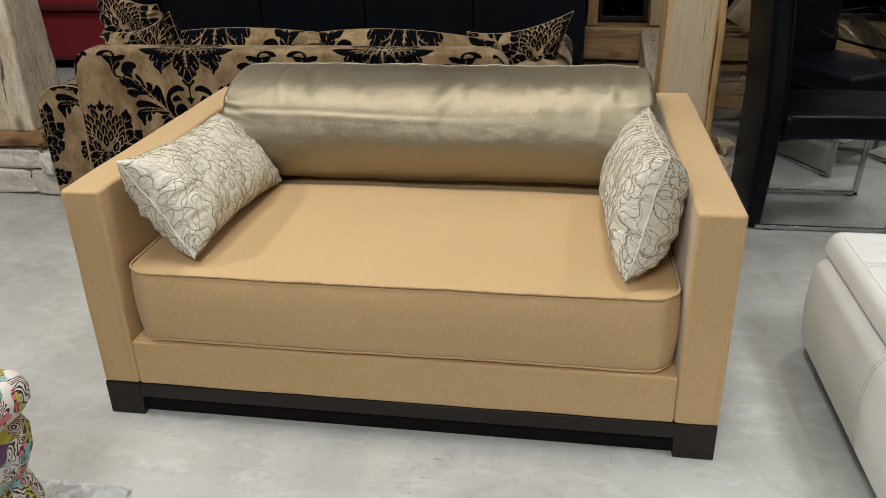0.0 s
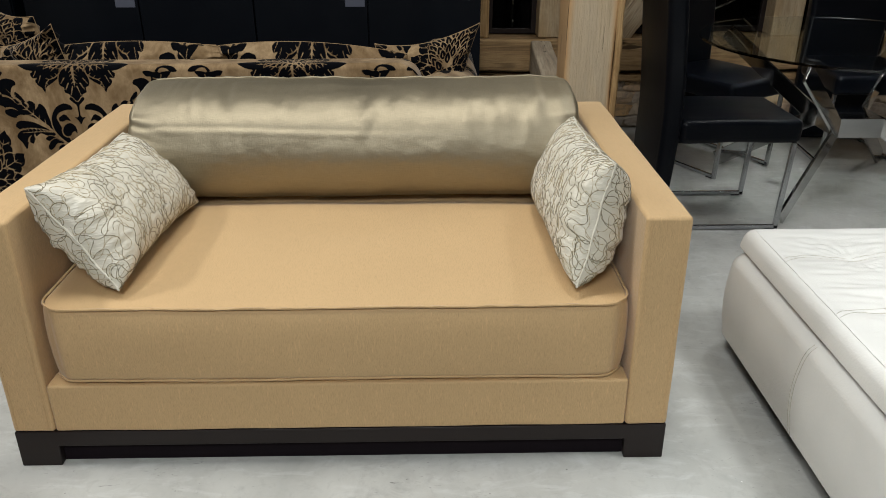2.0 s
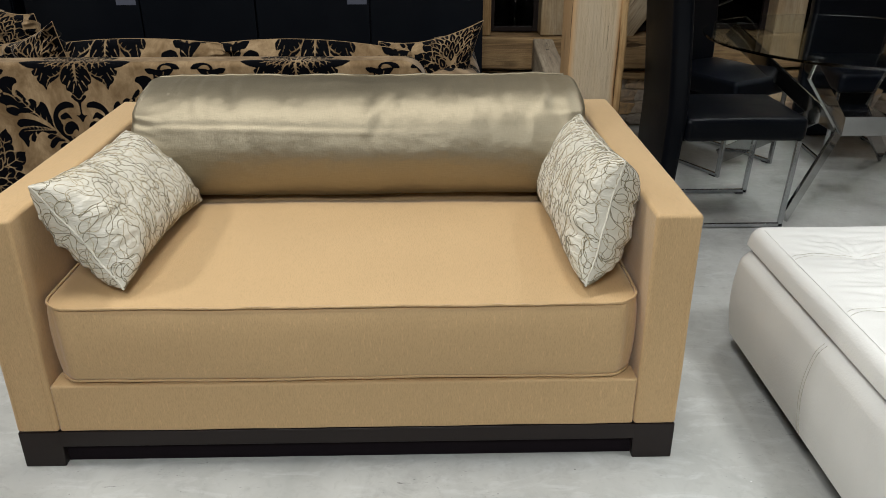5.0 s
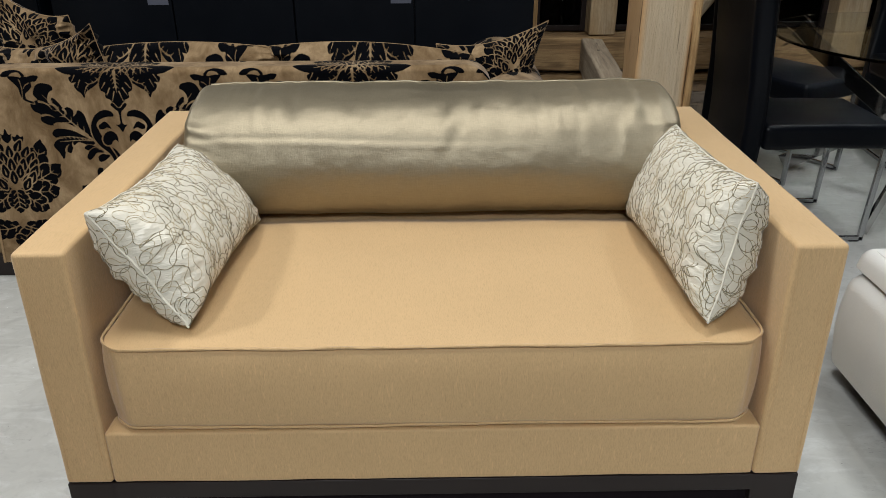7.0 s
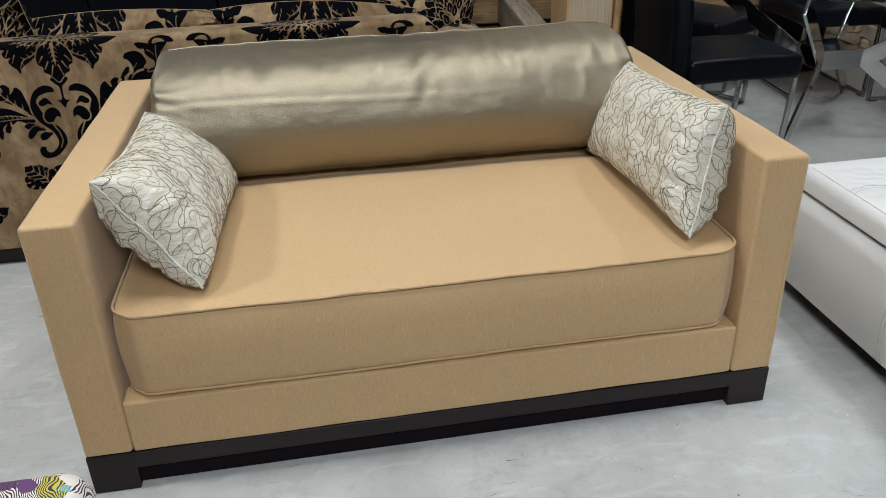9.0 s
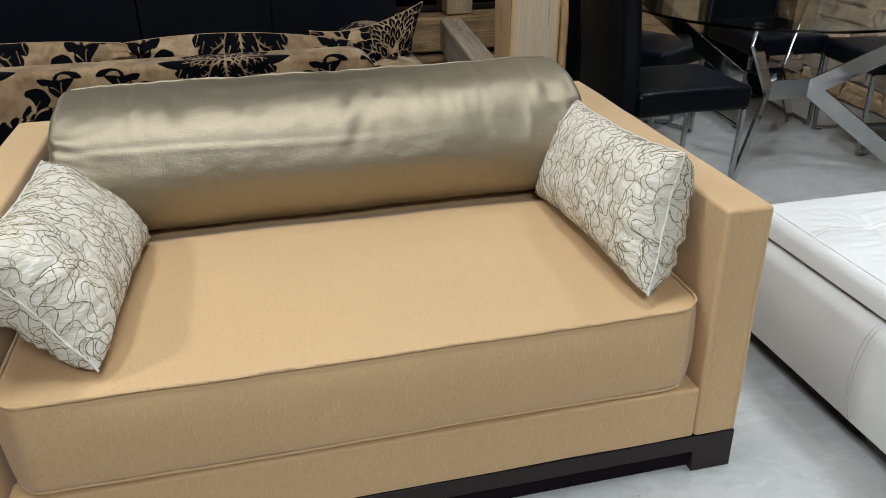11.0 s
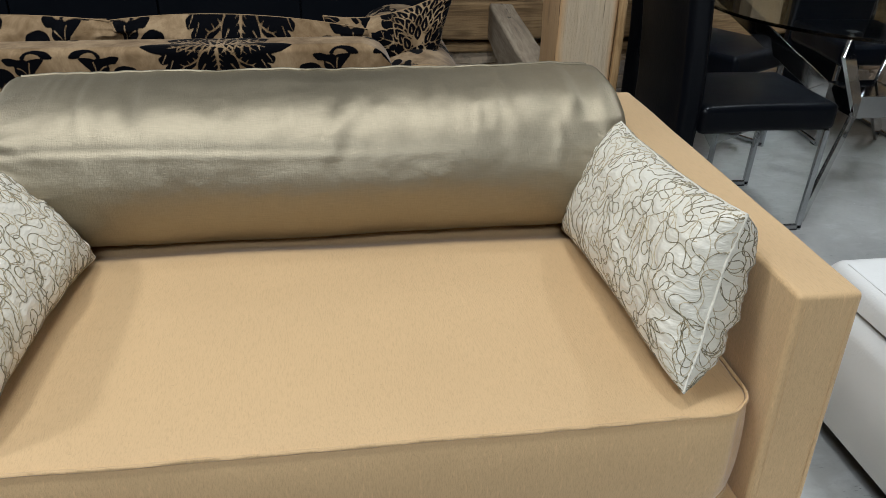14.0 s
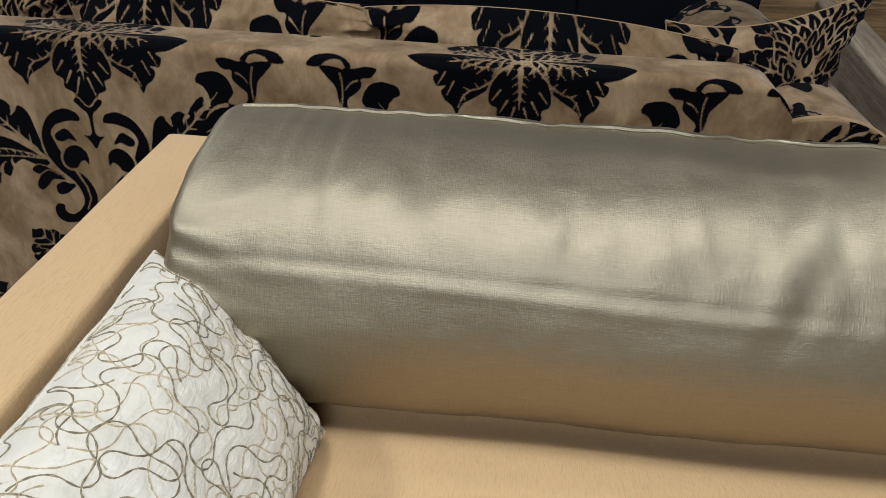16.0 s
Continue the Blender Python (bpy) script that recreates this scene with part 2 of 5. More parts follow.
OAK = timber("old_oak", (0.66, 0.49, 0.29), (0.52, 0.37, 0.20), (0.24, 0.155, 0.078), grey=(0.53, 0.45, 0.34))
OAK_FLAT = timber("old_oak_beam", (0.56, 0.38, 0.19), (0.40, 0.255, 0.12), (0.11, 0.065, 0.034), (1.6, 28, 28))
GREY_OAK = timber("weathered_oak", (0.58, 0.48, 0.35), (0.44, 0.35, 0.245), (0.20, 0.155, 0.115), (20, 2, 20))
POST_OAK = timber("sapwood_edged_oak", (0.70, 0.56, 0.375), (0.60, 0.47, 0.305), (0.48, 0.36, 0.225), grey=(0.61, 0.51, 0.37), worn=0.4)


def honey_edges(m, middle, half):
    """Honey-coloured sapwood towards both edges of a post that stands at x = middle."""
    t = m.node_tree
    b = t.nodes["Principled BSDF"]
    old = b.inputs["Base Color"].links[0].from_socket
    split = t.nodes.new("ShaderNodeSeparateXYZ")
    t.links.new(coords(t), split.inputs[0])
    off = sums(t, "ABSOLUTE", sums(t, "SUBTRACT", split.outputs[0], middle))
    wander = grain(t, coords(t, (6, 6, 2.2)), 1.0, 4, 0.6)
    k = sums(t, "MULTIPLY_ADD", sums(t, "SUBTRACT", wander, 0.5), 0.14, sums(t, "DIVIDE", off, half))
    t.links.new(blend(t, old, (1.0, 0.70, 0.40), sums(t, "MULTIPLY", ramp(t, k, [(0.72, (0, 0, 0)), (0.95, (1, 1, 1))]), 0.7), "MULTIPLY"), b.inputs["Base Color"])


honey_edges(POST_OAK, 0.496, 0.105)
PINE = timber("honey_pine", (0.66, 0.46, 0.23), (0.54, 0.35, 0.165), (0.26, 0.145, 0.055))
CRUMBLED_OAK = timber("crumbled_oak", (0.80, 0.70, 0.54), (0.68, 0.56, 0.40), (0.36, 0.26, 0.16), (14, 14, 4.0), (0.78, 0.72, 0.60))
ROTTEN_OAK = timber("rotten_oak", (0.50, 0.31, 0.15), (0.32, 0.18, 0.085), (0.12, 0.065, 0.03), (3, 22, 22))


def masonry(name, a, c, d):
    m, t, b = material(name, a, 0.9)
    o = t.nodes.new("ShaderNodeObjectInfo")
    place = t.nodes.new("ShaderNodeNewGeometry").outputs["Position"]
    n = grain(t, place, 22, 6, 0.65, 0.5)
    fine = grain(t, place, 120, 4)
    base = ramp(t, o.outputs["Random"], [(0.0, a), (0.5, c), (1.0, d)])
    t.links.new(blend(t, base, tuple(x * 0.5 for x in c), ramp(t, n, [(0.48, (0, 0, 0)), (0.8, (1, 1, 1))])), b.inputs["Base Color"])
    relief(t, b, sums(t, "ADD", n, sums(t, "MULTIPLY", fine, 0.4)), 0.8, 0.008)
    return m


STONE = masonry("rubble_stone", (0.62, 0.40, 0.20), (0.42, 0.36, 0.30), (0.70, 0.52, 0.31))
BRICK = masonry("limewashed_brick", (0.66, 0.61, 0.54), (0.56, 0.50, 0.43), (0.74, 0.70, 0.63))
MORTAR = masonry("lime_mortar", (0.42, 0.34, 0.25), (0.42, 0.34, 0.25), (0.42, 0.34, 0.25))


def leather(name, colour, rough, bump=0.25, scale=170, gloss=0.5):
    m, t, b = material(name, colour, rough)
    b.inputs["Specular IOR Level"].default_value = gloss
    cell = node(t, "ShaderNodeTexVoronoi", Scale=scale)
    t.links.new(coords(t), cell.inputs["Vector"])
    wide = grain(t, coords(t), 5, 4)
    t.links.new(blend(t, tuple(x * 0.88 for x in colour), tuple(min(1, x * 1.08) for x in colour), wide), b.inputs["Base Color"])
    t.links.new(sums(t, "MULTIPLY_ADD", wide, 0.16, rough - 0.08), b.inputs["Roughness"])
    relief(t, b, sums(t, "ADD", cell.outputs["Distance"], wide), bump, 0.0015)
    return m


BLACK_LEATHER = leather("black_leather", (0.0025, 0.0034, 0.0056), 0.32, gloss=0.16)
WHITE_LEATHER = leather("white_leather", (0.74, 0.73, 0.69), 0.40)
RED_LEATHER = leather("red_leather", (0.20, 0.012, 0.018), 0.35)


def plain(name, colour, rough, metal=0.0, scale=40, bump=0.05, gloss=0.5):
    m, t, b = material(name, colour, rough, metal)
    b.inputs["Specular IOR Level"].default_value = gloss
    n = grain(t, coords(t), scale, 4)
    t.links.new(blend(t, tuple(x * 0.85 for x in colour), tuple(min(1, x * 1.12) for x in colour), n), b.inputs["Base Color"])
    t.links.new(sums(t, "MULTIPLY_ADD", n, 0.12, max(0.02, rough - 0.06)), b.inputs["Roughness"])
    if bump:
        relief(t, b, n, bump, 0.001)
    return m


EBONY = plain("ebony_stained_wood", (0.017, 0.0115, 0.0105), 0.40, 0, 60, 0.05, 0.3)
CHROME = plain("polished_chrome", (0.52, 0.52, 0.52), 0.06, 1.0, 12, 0)
STEEL = plain("satin_steel", (0.50, 0.51, 0.53), 0.24, 1.0, 30, 0)
RUBBER = plain("black_rubber", (0.012, 0.012, 0.012), 0.6)
NAVY_LACQUER = plain("blue_black_lacquer", (0.0027, 0.0043, 0.0075), 0.41, 0, 8, 0.02, 0.2)
TAG_PAPER = plain("grey_paper_tag", (0.10, 0.11, 0.15), 0.7)
PLASTER = plain("grey_plaster", (0.16, 0.15, 0.14), 0.9, 0, 6, 0.3)
CEILING = plain("dim_ceiling_board", (0.12, 0.11, 0.10), 0.9, 0, 5, 0.2)
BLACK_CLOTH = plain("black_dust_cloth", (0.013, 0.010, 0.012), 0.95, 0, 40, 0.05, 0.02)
NIGHT = plain("night_backdrop", (0.006, 0.007, 0.010), 0.9)
TAN_VELVET = plain("tan_velvet_piping", (0.34, 0.235, 0.13), 0.85, 0, 300, 0.2, 0.05)
STITCH = plain("cream_stitch_thread", (0.52, 0.49, 0.42), 0.7)


def clear_glass(name, tint, rough=0.0):
    m, t, b = material(name, tint, rough)
    b.inputs["Transmission Weight"].default_value = 1.0
    b.inputs["IOR"].default_value = 1.45
    return m


TABLE_GLASS = clear_glass("table_glass", (0.86, 0.93, 0.90))
PANE_GLASS = clear_glass("window_glass", (0.8, 0.84, 0.85))


def floral():
    m, t, b = material("floral_print", (0.8, 0.8, 0.8), 0.7, 0, 0.2)
    warp = t.nodes.new("ShaderNodeVectorMath")
    n = node(t, "ShaderNodeTexNoise", Scale=16.0, Detail=2.0)
    base = coords(t)
    t.links.new(base, n.inputs["Vector"])
    warp.operation = "MULTIPLY_ADD"
    t.links.new(n.outputs["Color"], warp.inputs[0])
    warp.inputs[1].default_value = (0.075, 0.075, 0.075)
    t.links.new(base, warp.inputs[2])
    cell = node(t, "ShaderNodeTexVoronoi", Scale=31.0)
    t.links.new(warp.outputs[0], cell.inputs["Vector"])
    split = t.nodes.new("ShaderNodeSeparateColor")
    t.links.new(cell.outputs["Color"], split.inputs[0])
    hue = ramp(t, split.outputs[0], [(0.0, (0.74, 0.68, 0.60)), (0.14, (0.52, 0.46, 0.05)), (0.28, (0.72, 0.60, 0.56)),
                                     (0.40, (0.74, 0.18, 0.18)), (0.58, (0.25, 0.50, 0.46)), (0.67, (0.74, 0.68, 0.62)), (0.90, (0.10, 0.03, 0.12))])
    hue.node.color_ramp.interpolation = "CONSTANT"
    stripes = node(t, "ShaderNodeTexWave", Scale=70.0, Distortion=3.0)
    stripes.inputs["Detail Scale"].default_value = 0.6
    t.links.new(warp.outputs[0], stripes.inputs["Vector"])
    hatch = sums(t, "MULTIPLY", ramp(t, stripes.outputs[1], [(0.5, (0, 0, 0)), (0.58, (1, 1, 1))]), ramp(t, split.outputs[1], [(0.30, (0, 0, 0)), (0.35, (1, 1, 1))]))
    c = blend(t, hue, (0.025, 0.015, 0.03), hatch)
    t.links.new(c, b.inputs["Base Color"])
    relief(t, b, grain(t, base, 500, 2), 0.2, 0.001)
    return m


FLORAL = floral()


def film_plastic():
    m, t, b = material("clear_plastic_film", (0.93, 0.95, 0.97), 0.14)
    b.inputs["Transmission Weight"].default_value = 0.72
    b.inputs["IOR"].default_value = 1.35
    b.inputs["Coat Weight"].default_value = 1.0
    return m


FILM = film_plastic()


# ---- building helpers ----
def thing(name, label, category, at=(0, 0, 0), group="", kind=""):
    ob = new(name)
    ob.empty_display_size = 0.05
    ob.location = at
    return tagged(ob, label, category, group, kind)


def attach(ob, parent):
    if parent is not None:
        ob.parent = parent
        m = Matrix.Translation(parent.location)
        top = parent.parent
        while top is not None:
            m = Matrix.Translation(top.location) @ m
            top = top.parent
        if parent.type == "EMPTY":
            ob.matrix_parent_inverse = m.inverted()


def from_mesh(name, me, mat, parent=None, label="", crisp=None):
    if mat is not None:
        me.materials.clear()
        me.materials.append(mat)
    for p in me.polygons:
        p.use_smooth = True
    if crisp:
        me.set_sharp_from_angle(angle=radians(crisp))
    ob = new(name, me)
    attach(ob, parent)
    return tagged(ob, label)


def part(name, bm, mat, parent=None, label="", crisp=None, weighted=True):
    me = bpy.data.meshes.new(name)
    bm.to_mesh(me)
    bm.free()
    ob = from_mesh(name, me, mat, parent, label, crisp)
    if weighted:
        w = ob.modifiers.new("weighted", "WEIGHTED_NORMAL")
        w.keep_sharp = True
    return ob


def box(x0, x1, y0, y1, z0, z1, bevel=0.005, segments=2):
    bm = bmesh.new()
    bmesh.ops.create_cube(bm, size=1)
    for v in bm.verts:
        v.co = Vector((x0 + (v.co.x + 0.5) * (x1 - x0), y0 + (v.co.y + 0.5) * (y1 - y0), z0 + (v.co.z + 0.5) * (z1 - z0)))
    if bevel:
        bmesh.ops.bevel(bm, geom=list(bm.edges), offset=bevel, segments=segments, profile=0.5, affect="EDGES")
    return bm


def join(*many):
    out = bmesh.new()
    for bm in many:
        me = bpy.data.meshes.new("tmp")
        bm.to_mesh(me)
        out.from_mesh(me)
        bm.free()
        bpy.data.meshes.remove(me)
    return out


def shift(bm, m):
    bmesh.ops.transform(bm, matrix=m, verts=bm.verts)
    return bm


def tube_data(points, radius, sides=6, closed=False):
    """Vertices and faces of a round cord along points."""
    p = np.asarray(points, float)
    n = len(p)
    d = np.roll(p, -1, 0) - np.roll(p, 1, 0) if closed else np.gradient(p, axis=0)
    d /= np.linalg.norm(d, axis=1)[:, None] + 1e-12
    ref = np.where(np.abs(d[:, 2:3]) < 0.9, [[0, 0, 1.0]], [[1.0, 0, 0]])
    a = np.cross(d, ref)
    a /= np.linalg.norm(a, axis=1)[:, None] + 1e-12
    b = np.cross(d, a)
    ang = np.arange(sides) * 2 * np.pi / sides
    r = np.broadcast_to(np.asarray(radius, float), (n,))
    v = p[:, None] + r[:, None, None] * (np.cos(ang)[None, :, None] * a[:, None] + np.sin(ang)[None, :, None] * b[:, None])
    faces = []
    for i in range(n if closed else n - 1):
        j = (i + 1) % n
        for k in range(sides):
            faces.append((i * sides + k, i * sides + (k + 1) % sides, j * sides + (k + 1) % sides, j * sides + k))
    if not closed:
        faces += [tuple(range(sides))[::-1], tuple((n - 1) * sides + k for k in range(sides))]
    return v.reshape(-1, 3), faces


def cord(name, points, radius, mat, parent=None, label="", sides=6, closed=False):
    v, f = tube_data(points, radius, sides, closed)
    me = bpy.data.meshes.new(name)
    me.from_pydata(v.tolist(), [], f)
    return from_mesh(name, me, mat, parent, label, 60)


def sheet(name, grid, mat, parent=None, label="", wrap=False, flock=None, crisp=None):
    """A surface from an (n, m, 3) grid of places; wrap closes the second way round."""
    n, m = grid.shape[:2]
    i, j = np.meshgrid(np.arange(n - 1), np.arange(m if wrap else m - 1), indexing="ij")
    k = (j + 1) % m
    f = np.stack([i * m + j, (i + 1) * m + j, (i + 1) * m + k, i * m + k], -1).reshape(-1, 4)
    me = bpy.data.meshes.new(name)
    me.from_pydata(grid.reshape(-1, 3).tolist(), [], f.tolist())
    if flock is not None:
        me.attributes.new("flock", "FLOAT", "POINT").data.foreach_set("value", flock.reshape(-1).astype(np.float32))
    return from_mesh(name, me, mat, parent, label, crisp)


def wobble(grid, scale, amount, seed=0.0):
    """Smooth noise, one value a vertex."""
    flat = grid.reshape(-1, 3)
    out = np.array([noise.noise(Vector((p[0] * scale + seed, p[1] * scale, p[2] * scale))) for p in flat])
    return amount * out.reshape(grid.shape[:2])


def round_curve(points, steps):
    """Closed smooth curve through points."""
    p = np.asarray(points, float)
    n = len(p)
    out = []
    for i in range(n):
        a, b, c, d = p[(i - 1) % n], p[i], p[(i + 1) % n], p[(i + 2) % n]
        for s in np.arange(steps) / steps:
            out.append(0.5 * (2 * b + (c - a) * s + (2 * a - 5 * b + 4 * c - d) * s * s + (3 * b - 3 * c + d - a) * s ** 3))
    return np.array(out)


# ---- the damask repeat: a field of signed distances to the flocked figure ----
TILE_W, TILE_H, STEP = 0.785, 0.74, 0.0018
gu, gv = np.meshgrid(np.arange(0, TILE_W, STEP), np.arange(0, TILE_H, STEP), indexing="ij")
figure = np.full(gu.shape, 1.0)
cloth = np.full(gu.shape, 1.0)
veins = np.full(gu.shape, 1.0)


def settle(rim=0.0042):
    """Lay the strokes drawn so far over the cloth, with a pale rim round them and their veins cut out."""
    cloth[:] = np.maximum(np.minimum(np.maximum(cloth, rim - figure), figure), -np.where(figure < 0.004, veins, 1.0))
    figure[:], veins[:] = 1.0, 1.0


def stroke(field, pts, r0, r1):
    p = np.asarray(pts, float)
    rad = np.linspace(r0, r1, len(p)) if np.isscalar(r0) else np.asarray(r0)
    for a, b, ra, rb in zip(p[:-1], p[1:], rad[:-1], rad[1:]):
        mid, d = (a + b) / 2, b - a
        x = (gu - mid[0] + TILE_W / 2) % TILE_W - TILE_W / 2
        y = (gv - mid[1] + TILE_H / 2) % TILE_H - TILE_H / 2
        reach = np.hypot(*d) / 2 + max(ra, rb) + 0.02
        near = (np.abs(x) < reach) & (np.abs(y) < reach)
        xs, ys = x[near], y[near]
        s = np.clip(((xs + d[0] / 2) * d[0] + (ys + d[1] / 2) * d[1]) / (d @ d + 1e-12), 0, 1)
        dist = np.hypot(xs + d[0] / 2 - s * d[0], ys + d[1] / 2 - s * d[1]) - (ra + (rb - ra) * s)
        field[near] = np.minimum(field[near], dist)


def bezier(a, b, c, n=10):
    s = np.linspace(0, 1, n)[:, None]
    return (1 - s) ** 2 * np.array(a) + 2 * s * (1 - s) * np.array(b) + s * s * np.array(c)


def both(draw, *args, **more):
    for side in (1, -1):
        draw(side, *args, **more)


def fill(field, poly):
    """Lay a filled outline into a field of signed distances."""
    p = np.asarray(poly, float)
    mid = (p.min(0) + p.max(0)) / 2
    reach = (p.max(0) - p.min(0)) / 2 + 0.02
    x = (gu - mid[0] + TILE_W / 2) % TILE_W - TILE_W / 2
    y = (gv - mid[1] + TILE_H / 2) % TILE_H - TILE_H / 2
    near = (np.abs(x) < reach[0]) & (np.abs(y) < reach[1])
    xs, ys = x[near] + mid[0], y[near] + mid[1]
    inside, dist = np.zeros(xs.shape, bool), np.full(xs.shape, 9.0)
    for (ax, ay), (bx, by) in zip(p, np.roll(p, -1, 0)):
        cross = (ay > ys) != (by > ys)
        inside ^= cross & (xs < ax + (bx - ax) * (ys - ay) / (by - ay if by != ay else 1e-9))
        k = np.clip(((xs - ax) * (bx - ax) + (ys - ay) * (by - ay)) / ((bx - ax) ** 2 + (by - ay) ** 2 + 1e-12), 0, 1)
        dist = np.minimum(dist, np.hypot(xs - ax - k * (bx - ax), ys - ay - k * (by - ay)))
    field[near] = np.minimum(field[near], np.where(inside, -dist, dist))


def leaf(side, x0, a, b, c, width=0.035, lobes=6, vein=True, one_side=0):
    """An acanthus leaf along a curved spine: a full body with round forward-swept lobes and a few fine pale veins."""
    flip = np.array([side, 1.0])
    n = 14 * lobes + 1
    spine = bezier(a, b, c, n) * flip + np.array([x0, 0])
    d = np.gradient(spine, axis=0)
    d /= np.linalg.norm(d, axis=1)[:, None]
    nrm = np.stack([-d[:, 1], d[:, 0]], 1)
    s = np.linspace(0, 1, n)
    body = width * (0.30 + 0.95 * np.sin(np.pi * np.clip(s * 0.86 + 0.06, 0, 1)) ** 0.8) * (1 - s ** 5)
    edges = []
    for hand in (1, -1):
        w = body * (0.55 if one_side and hand != one_side * side else 1.0)
        beat = s * lobes + (0.35 if hand < 0 else 0.0)
        lobe = np.abs(np.sin(np.pi * beat)) ** 0.7
        sweep = beat - np.floor(beat)
        edges.append(spine + hand * nrm * (w * (0.74 + 0.38 * lobe))[:, None] + d * (w * (0.55 * (sweep - 0.35) * lobe))[:, None])
    fill(figure, np.vstack([edges[0], spine[-1:] + d[-1] * width * 0.35, edges[1][::-1]]))
    if vein:
        stroke(veins, spine[: int(n * 0.80) : 3], 0.0028, 0.0008)
        for k in range(1, lobes):
            i = int((k - 0.45) / lobes * n)
            for hand in (1, -1):
                w = body[i] * (0.5 if one_side and hand != one_side * side else 0.72)
                stroke(veins, bezier(spine[i], spine[i] + hand * nrm[i] * w * 0.5 + d[i] * w * 0.25, spine[i] + hand * nrm[i] * w * 0.85 + d[i] * w * 0.85, 5), 0.0022, 0.0010)
                cut = spine[i] + hand * nrm[i] * w * 0.62 + d[i] * w * 0.45
                stroke(veins, [cut, cut + hand * nrm[i] * w * 0.30 + d[i] * w * 0.05], 0.0016, 0.0008)
    settle()


def feather(side, x0, a, b, c, size, pairs):
    """A pale midrib with short paired barbs."""
    spine = bezier(a, b, c, 2 * pairs + 1) * np.array([side, 1.0]) + np.array([x0, 0])
    d = np.gradient(spine, axis=0)
    d /= np.linalg.norm(d, axis=1)[:, None]
    nrm = np.stack([-d[:, 1], d[:, 0]], 1)
    stroke(veins, spine, 0.0030, 0.0008)
    for k in range(1, 2 * pairs - 1, 2):
        for hand in (1, -1):
            stroke(veins, [spine[k], spine[k] + (hand * nrm[k] + d[k] * 0.9) * size * (1 - 0.5 * k / (2 * pairs))], 0.0019, 0.0007)


def outline(side, x0, points):
    fill(figure, round_curve(np.array(points) * np.array([side, 1.0]) + np.array([x0, 0]), 4))


def clefts(side, x0, notches, root, reach):
    """Pale clefts that run from the notches between lobes towards the midrib."""
    for q in notches:
        a, b = np.array(q), np.array(root)
        stroke(veins, bezier(a, a + (b - a) * reach * 0.5 + (b - a)[::-1] * np.array([0.12, -0.12]), a + (b - a) * reach, 5) * np.array([side, 1.0]) + np.array([x0, 0]), 0.0042, 0.0010)


def fronds(side, x0):
    """The two acanthus fronds that spring from a volute: a broad one rising to a hooked tip, and a drooping one with a laddered rib."""
    outline(side, x0, [(0.095, -0.245), (0.108, -0.206), (0.118, -0.160), (0.128, -0.143), (0.140, -0.139), (0.146, -0.150), (0.158, -0.134), (0.172, -0.127), (0.184, -0.132), (0.195, -0.116), (0.207, -0.101),
                       (0.219, -0.095), (0.222, -0.112), (0.232, -0.112), (0.230, -0.090), (0.221, -0.075), (0.209, -0.068), (0.213, -0.054), (0.228, -0.048), (0.247, -0.046), (0.266, -0.056), (0.277, -0.083),
                       (0.266, -0.102), (0.291, -0.112), (0.285, -0.139), (0.264, -0.152), (0.264, -0.176), (0.235, -0.191), (0.212, -0.186), (0.187, -0.181), (0.136, -0.210)])
    feather(side, x0, (0.118, -0.226), (0.185, -0.165), (0.247, -0.085), 0.017, 7)
    clefts(side, x0, [(0.150, -0.146), (0.186, -0.135), (0.224, -0.116), (0.262, -0.108), (0.258, -0.156), (0.222, -0.188)], (0.165, -0.176), 0.42)
    settle()
    outline(side, x0, [(0.099, -0.252), (0.139, -0.224), (0.177, -0.206), (0.221, -0.203), (0.236, -0.222), (0.224, -0.238), (0.238, -0.262), (0.223, -0.286), (0.210, -0.311), (0.199, -0.283), (0.184, -0.290),
                       (0.171, -0.266), (0.152, -0.251), (0.130, -0.258), (0.112, -0.262)])
    for lift in (0.0, -0.016):
        stroke(veins, bezier((0.108, -0.246), (0.150, -0.226 + lift), (0.214, -0.232 + lift), 9) * np.array([side, 1.0]) + np.array([x0, 0]), 0.0016, 0.0012)
    for k in range(6):
        q = bezier((0.108, -0.246), (0.150, -0.226), (0.214, -0.232), 9)[k + 2]
        stroke(veins, [(x0 + side * q[0], q[1]), (x0 + side * (q[0] - 0.006), q[1] - 0.008)], 0.0014, 0.0012)
    clefts(side, x0, [(0.226, -0.239), (0.199, -0.281), (0.171, -0.266)], (0.175, -0.236), 0.5)
    settle()
    outline(side, x0, [(0.137, -0.271), (0.122, -0.260), (0.101, -0.266), (0.074, -0.281), (0.104, -0.276), (0.123, -0.281)])
    settle(0.0025)
    outline(side, x0, [(0.101, -0.272), (0.071, -0.288), (0.097, -0.289), (0.108, -0.301), (0.124, -0.315), (0.132, -0.304), (0.124, -0.286), (0.112, -0.275)])
    settle(0.0025)
    outline(side, x0, [(0.050, -0.296), (0.067, -0.296), (0.080, -0.293), (0.095, -0.304), (0.093, -0.321), (0.078, -0.320), (0.062, -0.308)])
    settle(0.0025)


def dendrite(x0, y0, angle, length, width, forks):
    """A pale forked vein."""
    q = radians(angle)
    d = np.array([math.cos(q), math.sin(q)])
    n = np.array([-d[1], d[0]])
    root = np.array([x0, y0])
    stroke(veins, [root, root + d * length * 0.5 + n * length * 0.06, root + d * length], width, width * 0.45)
    for k in range(forks):
        at = root + d * length * (0.30 + 0.6 * k / max(1, forks))
        hand = 1 if k % 2 else -1
        stroke(veins, [at, at + (d * 0.7 + hand * n) * length * 0.20], width * 0.8, width * 0.4)


